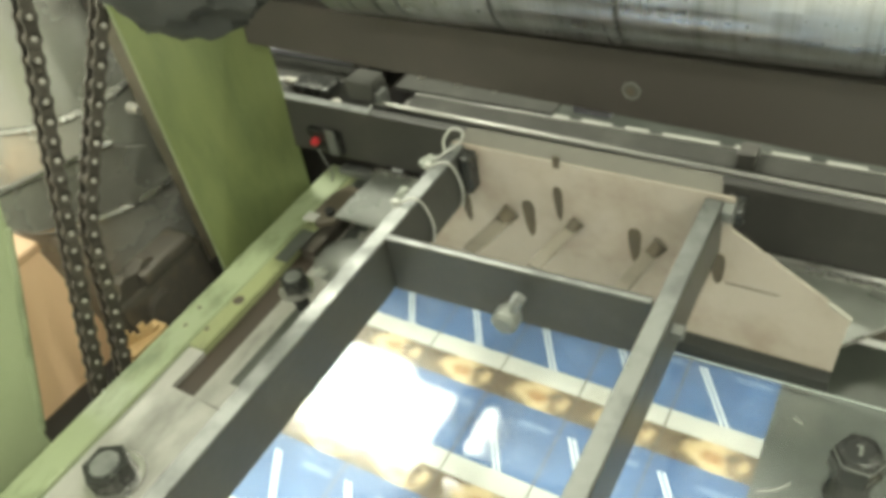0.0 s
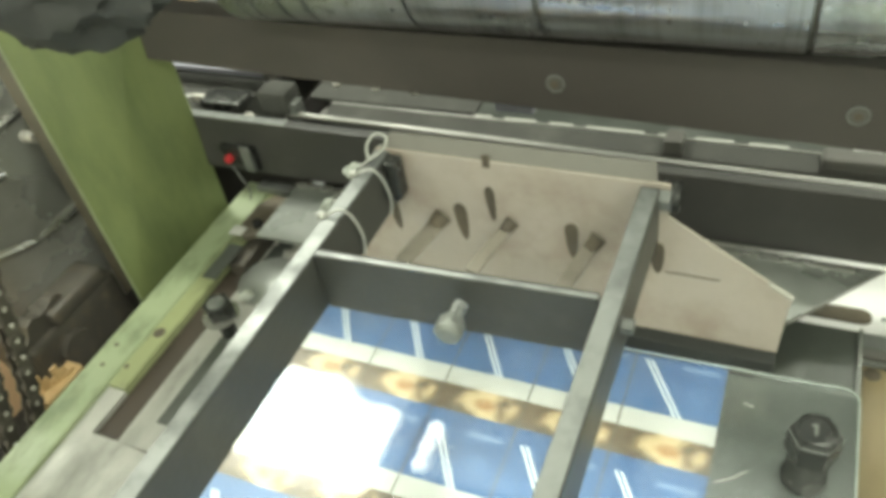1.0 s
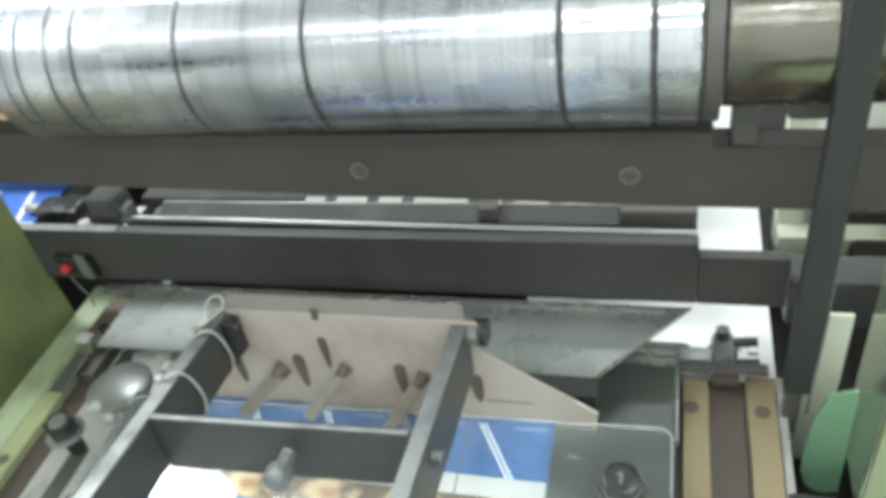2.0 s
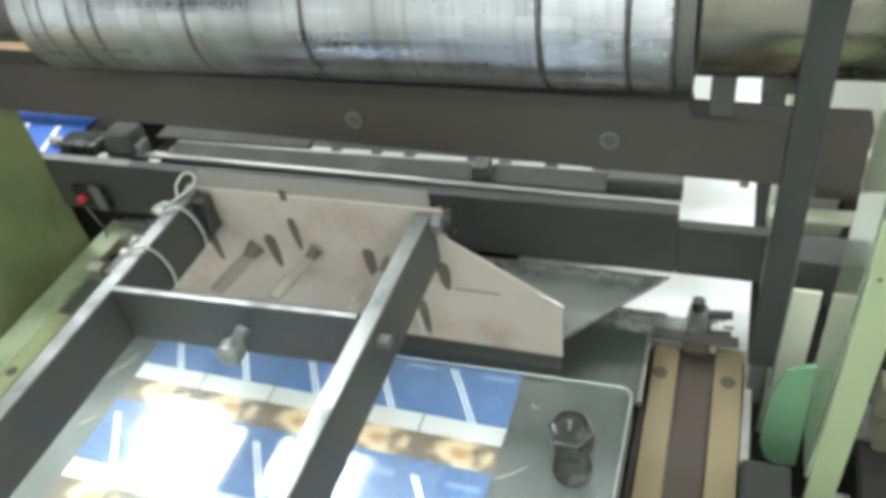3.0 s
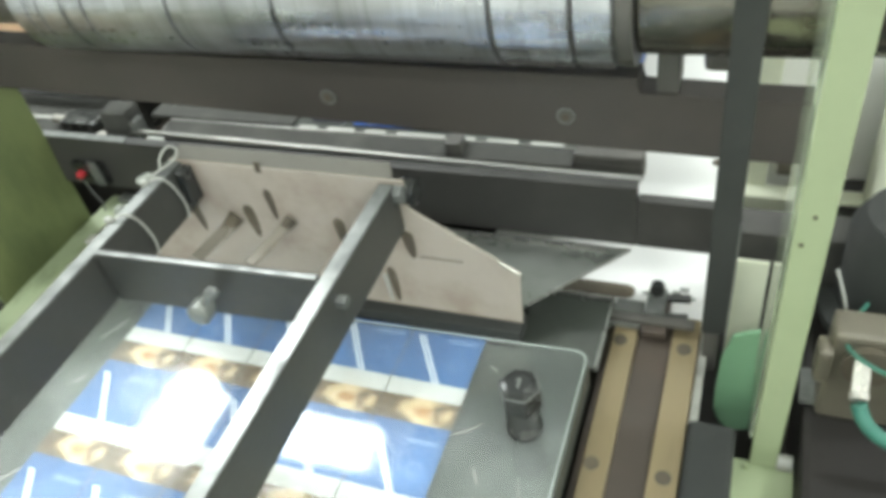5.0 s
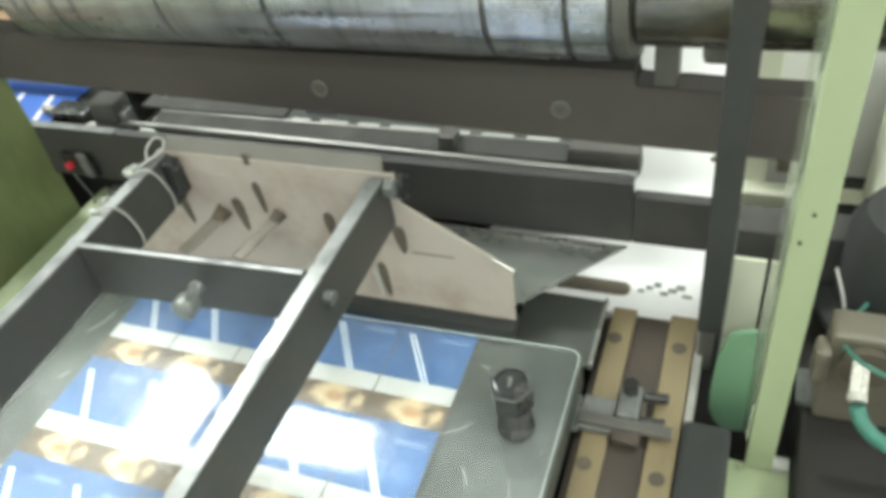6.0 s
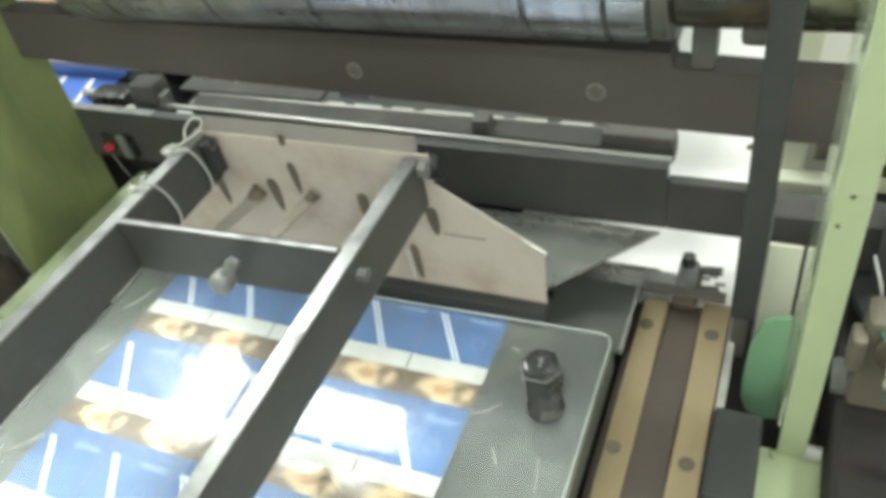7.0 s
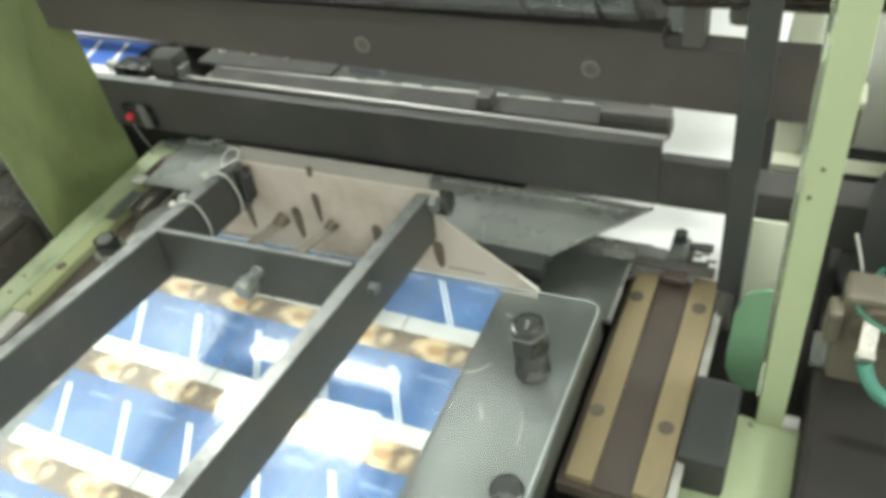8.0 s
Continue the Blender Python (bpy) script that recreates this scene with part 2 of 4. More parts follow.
M["green_pane"] = green_pane_material()
M["chrome"], M["chrome_bright"] = chrome_material("ground_steel"), chrome_material("bright_steel", 1.3, 0.13)
M["glass"], M["print"] = glass_material(), print_material()


# ---- shape helpers ----
def box(bm, x0, x1, y0, y1, z0, z1, bevel=0.0):
    made = bmesh.ops.create_cube(bm, size=1.0, matrix=Matrix.Translation(((x0 + x1) / 2, (y0 + y1) / 2, (z0 + z1) / 2)) @ Matrix.Diagonal((x1 - x0, y1 - y0, z1 - z0, 1)))
    if bevel:
        edges = {e for v in made["verts"] for e in v.link_edges}
        bmesh.ops.bevel(bm, geom=list(edges), offset=bevel, segments=2, affect="EDGES", profile=0.6)
    return bm


def rod(bm, a, b, r, sides=20, r2=None, cap=True):
    a, b = Vector(a), Vector(b)
    m = Matrix.Translation((a + b) / 2) @ (b - a).to_track_quat("Z", "Y").to_matrix().to_4x4()
    bmesh.ops.create_cone(bm, cap_ends=cap, segments=sides, radius1=r, radius2=r if r2 is None else r2, depth=(b - a).length, matrix=m)
    return bm


def lathe(bm, profile, axis="z", origin=(0, 0, 0), sides=48):
    """Turn (radius, height) pairs about an axis."""
    turn = {"z": Matrix(), "x": Matrix.Rotation(radians(90), 4, "Y"), "y": Matrix.Rotation(radians(-90), 4, "X")}[axis]
    rows = []
    for r, h in profile:
        rows.append([bm.verts.new(Matrix.Translation(origin) @ turn @ Vector((r * math.cos(2 * math.pi * k / sides), r * math.sin(2 * math.pi * k / sides), h))) for k in range(sides)])
    for low, high in zip(rows, rows[1:]):
        for k in range(sides):
            bm.faces.new((low[k], low[(k + 1) % sides], high[(k + 1) % sides], high[k]))
    for ring, flip in ((rows[0], True), (rows[-1], False)):
        bm.faces.new(list(reversed(ring)) if flip else ring)
    return bm


def plate(bm, outline, height, make):
    """A flat sheet: outline of 2D points, thickness, and make(u, v, h) that lays it into space."""
    low = [bm.verts.new(make(u, v, 0.0)) for u, v in outline]
    high = [bm.verts.new(make(u, v, height)) for u, v in outline]
    bm.faces.new(low), bm.faces.new(high)
    k = len(outline)
    for i in range(k):
        bm.faces.new((low[i], low[(i + 1) % k], high[(i + 1) % k], high[i]))
    return bm


def tube(bm, points, r, sides=8):
    """A round wire through points."""
    pts = [Vector(p) for p in points]
    rows = []
    for i, p in enumerate(pts):
        way = (pts[min(i + 1, len(pts) - 1)] - pts[max(i - 1, 0)]).normalized()
        q = way.to_track_quat("Z", "Y")
        rows.append([bm.verts.new(p + q @ Vector((r * math.cos(2 * math.pi * k / sides), r * math.sin(2 * math.pi * k / sides), 0))) for k in range(sides)])
    for low, high in zip(rows, rows[1:]):
        for k in range(sides):
            bm.faces.new((low[k], low[(k + 1) % sides], high[(k + 1) % sides], high[k]))
    bm.faces.new(list(reversed(rows[0]))), bm.faces.new(rows[-1])
    return bm


def bent(points, steps=8):
    """A smooth line through points."""
    pts = [Vector(p) for p in points]
    out = []
    for i in range(len(pts) - 1):
        p0, p1, p2, p3 = pts[max(i - 1, 0)], pts[i], pts[i + 1], pts[min(i + 2, len(pts) - 1)]
        for k in range(steps):
            t = k / steps
            out.append(0.5 * (2 * p1 + (p2 - p0) * t + (2 * p0 - 5 * p1 + 4 * p2 - p3) * t * t + (3 * p1 - p0 - 3 * p2 + p3) * t ** 3))
    return out + [pts[-1]]


def part(name, bm, material, parent=None, label="", smooth=False):
    bmesh.ops.recalc_face_normals(bm, faces=bm.faces)
    mesh = bpy.data.meshes.new(name)
    bm.to_mesh(mesh)
    bm.free()
    mesh.materials.append(M[material])
    if smooth:
        mesh.shade_smooth()
        mesh.set_sharp_from_angle(angle=radians(38))
    ob = new(name, mesh)
    if parent:
        ob.parent = parent
    if label:
        ob["label"] = label
    return ob


def thing(name, label, category, at=(0, 0, 0), group="", kind=""):
    ob = new(name)
    ob.location = at
    ob.empty_display_size = 0.02
    return tagged(ob, label, category, group, kind)


def B():
    return bmesh.new()


def hexagon(bm, x, y, z0, z1, r, axis="z"):
    if axis == "z":
        rod(bm, (x, y, z0), (x, y, z1), r, 6)
    return bm


def bolt(name, label, x, y, z, r, h, shank, material="black_oxide"):
    """A hex head on a washer, with its threaded shank going down."""
    t = thing(name, label, "bolt", (x, y, z))
    part("head", hexagon(B(), 0, 0, 0, h, r), material, t)
    part("rim", lathe(B(), [(r * 0.62, h), (r * 0.6, h + 0.0012), (r * 0.5, h + 0.0014)], sides=24), "bar_grey", t, "brighter rim")
    part("washer", lathe(B(), [(r * 1.3, -0.0022), (r * 1.3, -0.0002), (r * 0.9, 0.0)], sides=28), "bare_steel", t, "dull steel washer")
    if shank:
        part("shank", lathe(B(), [(r * (0.58 if k % 2 else 0.52), -shank + shank * k / 16) for k in range(17)], sides=16), material, t)
    return t


# ---- the hall ----
def hall():
    X0, X1, Y0, Y1, Z0, Z1 = -3.2, 2.6, -2.8, 3.2, -0.95, 2.1
    tagged(part("floor", box(B(), X0, X1, Y0, Y1, Z0 - 0.1, Z0), "floor"), "worn grey concrete workshop floor", "floor", kind="structure")
    tagged(part("ceiling", box(B(), X0, X1, Y0, Y1, Z1, Z1 + 0.1), "wall"), "plain pale workshop ceiling", "ceiling", kind="structure")
    for name, b in (("wall_north", (X0, X1, Y1, Y1 + 0.15)), ("wall_south", (X0, X1, Y0 - 0.15, Y0)), ("wall_west", (X0 - 0.15, X0, Y0, Y1)), ("wall_east", (X1, X1 + 0.15, Y0, Y1))):
        tagged(part(name, box(B(), *b, Z0, Z1), "wall"), "plain pale painted workshop wall", "wall", kind="structure")


hall()
for lx, ly, lz, lsx, lsy in LAMPS:
    # lamp housings are added, none is in view
    fixture = thing("added_lamp_housing", "unseen white housing added over a hall or fill lamp", "ceiling light", (lx, ly, lz), group="ceiling lights")
    part("housing", box(B(), -lsx / 2 - 0.02, lsx / 2 + 0.02, -lsy / 2 - 0.02, lsy / 2 + 0.02, 0.01, 0.07, 0.005), "wall", fixture)
    part("mount", box(B(), -0.03, 0.03, -0.03, 0.03, 0.0702, 0.2), "wall", fixture)


# ---- machine: the large forms ----
def machine_bed():
    bed = thing("machine_bed", "dark painted cast machine bed under the delivery table", "machine bed", (0, 0, -0.95))
    part("casting", box(B(), -0.62, 0.42, -0.75, 0.75, 0.1, 0.83, 0.01), "dark_cabinet", bed)
    part("plinth", box(B(), -0.6, 0.4, -0.72, 0.72, 0.0, 0.099, 0.005), "black_rubber", bed)
    for x0, x1 in ((-0.6, -0.12), (-0.08, 0.4)):
        part("access_panel", box(B(), x0, x1, -0.756, -0.7502, 0.2, 0.75, 0.003), "dark_steel", bed)
    return bed


def delivery_table():
    """The steel table that carries the printed board, in front of the drop slot."""
    t = thing("delivery_table", "grey worn steel delivery table under a clear plate", "table", (0, 0, -0.03))
    part("tabletop", box(B(), -0.342, 0.078, -0.75, 0.0465, 0.0, 0.028, 0.0012), "table_steel", t)
    part("support", box(B(), -0.335, 0.06, -0.7, 0.04, -0.09, 0.0), "dark_cabinet", t)
    return t


def feed_plate():
    """Sheet-metal plate behind the drop slot, its free corner cut at a slant."""
    t = thing("feed_plate", "thin grey sheet-metal guide plate with slanted corner", "guide plate", (0, 0, 0.006))
    part("sheet", plate(B(), [(-0.40, 0.083), (0.021, 0.083), (0.089, 0.160), (-0.40, 0.160)], 0.002, lambda u, v, h: (u, v, h)), "tin", t)
    part("back_fold", box(B(), -0.40, 0.07, 0.153, 0.1575, 0.002, 0.0045), "bare_steel", t, "bright folded rear edge")
    bm = B()
    rod(bm, (0.0225, 0.0838, 0.002), (0.0885, 0.1595, 0.002), 0.0012, 8)
    part("slant_edge", bm, "bare_steel", t, "bright slanted cut edge")
    return t


def clear_plate():
    """Clear acrylic plate over the printed board, corners rounded."""
    t = thing("clear_plate", "clear scratched acrylic plate lying over printed board", "clear plate", (0, 0, 0.0012))
    out = []
    for cx, cy, a0 in ((0.068, 0.039, 0), (-0.325, 0.027, 90), (-0.325, -0.69, 180), (0.068, -0.69, 270)):
        for k in range(6):
            a = radians(a0 + 18 * k)
            out.append((cx + 0.009 * math.cos(a), cy + 0.009 * math.sin(a)))
    ob = part("pane", plate(B(), out, 0.0055, lambda u, v, h: (u, v, h)), "glass", t)
    ob.visible_shadow = False
    # the edge's bright highlight, put into a thin pale tube
    part("edge", tube(B(), [(u, v, 0.0052) for u, v in out[-6:] + out[:12]], 0.0007, 6), "edge_glint", t, "cut edge with its bright highlight in a pale colour")
    for a, b, r in (((0.003, -0.041), (0.02, -0.028), 0.0005), ((0.024, -0.062), (0.03, -0.073), 0.0006), ((-0.313, -0.16), (-0.296, -0.142), 0.0006), ((-0.312, -0.066), (-0.304, -0.058), 0.0004), ((0.012, 0.02), (0.018, 0.0185), 0.0005), ((0.055, -0.062), (0.059, -0.085), 0.0003), ((-0.318, -0.02), (-0.306, 0.004), 0.0004)):
        mid = ((a[0] + b[0]) / 2 + 0.001, (a[1] + b[1]) / 2 - 0.001)
        part("scratch", tube(B(), bent([(*a, 0.0056), (*mid, 0.0056), (*b, 0.0056)], 4), r, 6), "nylon", t, "pale scratch")
    return t


def printed_board():
    """One long printed board that is pulled forward row by row."""
    t = thing("printed_board", "glossy blue, white and wood-coloured printed carton board", "printed sheet", (0, 0.18, -0.0004))
    bm = B()
    box(bm, -0.30, 0.0, -0.90, 0.045, 0.0, 0.0005)
    part("sheet", bm, "print", t)
    return t


def cross_beam():
    t = thing("cross_beam", "dark brown flat steel cross beam with two bolts", "beam", (0, 0.14, 0.12))
    o = [(-0.75, 0.0285), (0.046, 0.002), (0.2, -0.002), (0.2, 0.045), (0.0955, 0.0455), (0.0955, 0.0575), (-0.36, 0.0635), (-0.75, 0.075)]
    bm = plate(B(), o, 0.022, lambda u, v, h: (u, h, v))
    bmesh.ops.bevel(bm, geom=list(bm.edges), offset=0.0014, segments=2, affect="EDGES", profile=0.6)
    part("face", bm, "brown_beam", t)
    for x, z in ((-0.139, 0.031), (0.0465, 0.0265)):
        part("bolt_ring", lathe(B(), [(0.0058, -0.0012), (0.0062, -0.0004), (0.006, 0.0002)], "y", (x, -0.0002, z), 24), "dark_steel", t)
        bm = B()
        bmesh.ops.create_circle(bm, segments=6, radius=0.003, cap_ends=True, matrix=Matrix.Translation((x, -0.0026, z)) @ Matrix.Rotation(radians(90), 4, "X"))
        part("socket", bm, "slot_dark", t)
        ring = [(x + 0.0062 * math.cos(a), -0.0012, z + 0.0062 * math.sin(a)) for a in [2 * math.pi * k / 24 for k in range(25)]]
        part("bright_rim", tube(B(), ring, 0.0005, 6), "bar_grey", t, "brighter rim")
    return t


def press_cylinder():
    """Large ground cylinder above the cross beam, in grooved sections, with its journal."""
    t = thing("press_cylinder", "large scratched shiny steel press cylinder with grooves", "cylinder", (0, 0.152, 0.239))
    r = 0.0535
    cuts = [-0.372, -0.354, -0.342, -0.318, -0.298, -0.222, -0.136, 0.013, 0.062, 0.087]
    for a, b in zip(cuts, cuts[1:]):
        # right-hand sections take a lighter colour and lower roughness
        part("section", lathe(B(), [(r - 0.002, a + 0.0008), (r, a + 0.002), (r, b - 0.002), (r - 0.002, b - 0.0008)], "x", sides=96), "chrome" if a < 0.01 else "chrome_bright", t, "" if a < 0.01 else "brighter, smoother end section", smooth=True)
    part("core", lathe(B(), [(r - 0.0025, -0.372), (r - 0.0025, 0.087)], "x", sides=64), "dark_steel", t, smooth=True)
    part("journal", lathe(B(), [(0.043, 0.098), (0.0435, 0.1), (0.0435, 0.205), (0.0415, 0.207), (0.0415, 0.3), (0.04, 0.302)], "x", sides=64), "oily_steel", t, "oil-stained journal", smooth=True)
    part("collar", lathe(B(), [(0.0515, 0.0878), (0.0515, 0.0965)], "x", sides=64), "dark_steel", t, smooth=True)
    part("left_journal", lathe(B(), [(0.035, -0.6), (0.035, -0.373)], "x", sides=48), "dark_steel", t, smooth=True)
    return t


def journal_bracket():
    t = thing("journal_bracket", "dark cast bracket under the cylinder journal", "bracket", (0.115, 0.152, 0.1652))
    part("upright", box(B(), -0.0085, 0.006, -0.008, 0.014, 0.0, 0.033, 0.001), "dark_steel", t)
    part("lump", box(B(), 0.020, 0.045, -0.014, 0.012, 0.020, 0.036, 0.005), "dark_steel", t)
    return t


def rear_beam():
    t = thing("rear_beam", "dark steel rear beam with bright guide rod", "beam", (0, 0.163, 0.0))
    part("face", box(B(), -0.75, 0.0925, 0.0, 0.010, 0.0095, 0.0685, 0.0012), "black_glossy", t)
    part("low_face", box(B(), 0.0928, 0.155, 0.0, 0.010, 0.0095, 0.0565, 0.0012), "black_glossy", t)
    part("top_edge", box(B(), -0.56, -0.40, -0.001, 0.008, 0.0687, 0.07, 0.0004), "bar_grey", t, "brighter edge")
    part("extension", box(B(), 0.156, 0.26, 0.0, 0.03, -0.008, 0.036, 0.0015), "black_glossy", t)
    return t


def guide_rod():
    t = thing("guide_rod", "thin bright polished steel guide rod", "rod", (0, 0.186, 0.058))
    part("bar", rod(B(), (-0.41, 0, 0.0075), (0.092, 0, 0.0015), 0.0030, 16), "rod_steel", t, smooth=True)
    return t


def nip_bar():
    """Long grey bar behind the rod, in two lengths, with a tan block at its end."""
    t = thing("nip_bar", "long grey steel bar in two lengths behind rod", "bar", (0, 0.196, 0.0618))
    part("shaft", box(B(), -0.385, 0.092, 0.002, 0.02, -0.014, 0.0, 0.003), "dark_steel", t)
    for a, b in ((-0.375, -0.075), (-0.06, 0.035)):
        prism = [(-0.004, 0.0005), (0.014, 0.0005), (0.014, 0.0045), (0.0115, 0.0055)]
        c = part("cover", plate(B(), prism, b - a, lambda u, v, h: (a + h, u, v)), "cover_metal", t, "grey rubbed cover strip")
        part("edge", box(B(), a, b, 0.0118, 0.0138, 0.0056, 0.0064, 0.0003), "rod_steel", c, "brighter upper edge")
    part("tail", box(B(), 0.0355, 0.092, 0.0, 0.016, 0.0005, 0.0105, 0.003), "dark_steel", t)
    part("joint", box(B(), -0.0745, -0.0605, -0.003, 0.014, 0.0005, 0.0135, 0.002), "dark_steel", t)
    part("end_block", box(B(), -0.436, -0.404, -0.016, 0.010, 0.004, 0.028, 0.006), "cover_metal", t, "worn grey-brown end block")
    c = part("cover_plate", box(B(), -0.400, -0.235, 0.0145, 0.044, 0.0045, 0.0085, 0.0008), "cover_metal", t, "dark grey cover plate")
    for x in (-0.382, -0.341, -0.300):
        part("screw", lathe(B(), [(0.0042, 0.0086), (0.0042, 0.011), (0.003, 0.012)], "z", (x, 0.037, 0), 14), "pin", c, "bright screw head", smooth=True)
    g = part("tag", box(B(), -0.222, -0.188, 0.030, 0.046, 0.002, 0.013, 0.001), "lavender", t, "pale blue printed tag")
    part("tag_top", box(B(), -0.222, -0.188, 0.030, 0.046, 0.0131, 0.0138, 0.0003), "paper", g)
    part("rod_bracket", box(B(), -0.406, -0.398, -0.012, 0.002, -0.004, 0.016, 0.0015), "bar_grey", t)
    return t


def feed_board():
    t = thing("feed_board", "grey feed board with pale strips behind the bars", "board", (0, 0.225, 0.03))
    part("top", box(B(), -0.40, 0.06, 0.0, 0.42, 0.0, 0.008, 0.001), "table_steel", t)
    x = -0.37
    for w in (0.10, 0.02, 0.03, 0.022, 0.05, 0.018, 0.03, 0.03):
        part("pale_strip", box(B(), x, x + w, 0.014, 0.03, 0.0081, 0.0086), "nylon", t)
        x += w + 0.012
    return t


def sheet_pile():
    """Low deck beyond the end block, with a clip, and the bars over it."""
    t = thing("sheet_deck", "dark grey sheet deck with clip and lavender bars", "deck", (-0.55, 0.33, -0.02))
    part("block", box(B(), -0.14, 0.045, -0.11, 0.2, 0.0, 0.052, 0.001), "cover_metal", t)
    part("pale_line", box(B(), -0.14, 0.045, -0.092, -0.086, 0.0521, 0.054, 0.0005), "nylon", t, "pale front edge")
    part("clip", box(B(), 0.056, 0.1, -0.135, -0.112, 0.02, 0.05, 0.003), "black_oxide", t, "black sheet clip")
    part("clip_tongue", box(B(), 0.0045, 0.054, -0.112, -0.085, 0.0545, 0.066, 0.004), "black_oxide", t)
    part("clip_bolt", rod(B(), (0.075, -0.125, 0.05), (0.075, -0.125, 0.064), 0.006, 12), "pin", t)
    part("clip_bolt", rod(B(), (-0.012, -0.1, 0.0605), (0.0045, -0.1, 0.0605), 0.005, 12), "pin", t)
    for y, z in ((-0.062, 0.066), (-0.048, 0.075)):
        part("bar", box(B(), -0.14, 0.055, y, y + 0.009, z, z + 0.007, 0.002), "lavender", t, "grey-lavender bar")
    part("bar_end", box(B(), 0.0552, 0.064, -0.064, -0.036, 0.058, 0.086, 0.003), "dark_steel", t)
    part("grey_lid", box(B(), -0.14, 0.13, -0.038, 0.2, 0.0608, 0.072, 0.001), "cover_metal", t, "grey sheet-metal lid")
    return t


def waiting_sheet():
    """Printed sheet on the deck; it draws back under the bars and comes again."""
    t = thing("waiting_sheet", "blue and white printed sheet on the rear deck", "printed sheet", (-0.55, 0.18, 0.0342))
    part("sheet", box(B(), -0.139, 0.004, 0.0, 0.3, 0.0, 0.0006), "blue_sheet", t)
    part("white_flap", box(B(), -0.139, 0.004, 0.0, 0.034, 0.0007, 0.001), "paper", t, "white unprinted flap")
    for k in range(3):
        x = -0.112 + 0.045 * k
        part("white_stripe", plate(B(), [(x, 0.036), (x + 0.007, 0.036), (x - 0.008, 0.085), (x - 0.015, 0.085)], 0.0003, lambda u, v, h: (u, v, 0.0007 + h)), "paper", t)
    return t


def rear_backdrop():
    # dark panels added to keep the bright hall out of the gaps
    t = thing("dark_backdrop", "dark panels added beyond the feed board to hide the bright hall", "housing", (0, 0.66, -0.3))
    part("panel", box(B(), -1.1, 0.055, 0.0, 0.04, 0.0, 0.75, 0.004), "dark_cabinet", t)
    part("side", box(B(), -1.1, -0.43, -0.455, -0.445, 0.0, 0.315, 0.002), "dark_cabinet", t)
    return t


def gap_cover():
    t = thing("gap_cover", "grey steel cover sheet beside the clear plate", "cover", (0.05, 0.095, -0.024))
    part("sheet", box(B(), -0.034, 0.0285, -0.039, 0.030, 0.0, 0.003, 0.0006), "table_steel", t)
    part("folded_edge", box(B(), 0.0287, 0.0315, -0.039, 0.030, 0.0, 0.006, 0.0006), "tin", t, "bright folded edge")
    return t


def gap_bar():
    """Dark bar added for the dark gap in the drop slot; it draws back while the board is pulled."""
    t = thing("gap_bar", "dark bar added for the dark gap under the deflector", "stop bar", (0, 0.05, 0.0008))
    part("bar", box(B(), -0.31, 0.026, 0.0, 0.018, 0.0, 0.0125, 0.0008), "black_rubber", t)
    return t


machine_bed(), rear_backdrop(), gap_cover(), delivery_table(), feed_plate(), clear_plate()
board = printed_board()
gap_bar_ob = gap_bar()
cross_beam(), press_cylinder(), journal_bracket(), rear_beam(), guide_rod(), nip_bar(), feed_board(), sheet_pile()
deck_sheet = waiting_sheet()


# ---- the swinging frame with the deflector ----
HINGE = (0.0, -0.40, 0.13)


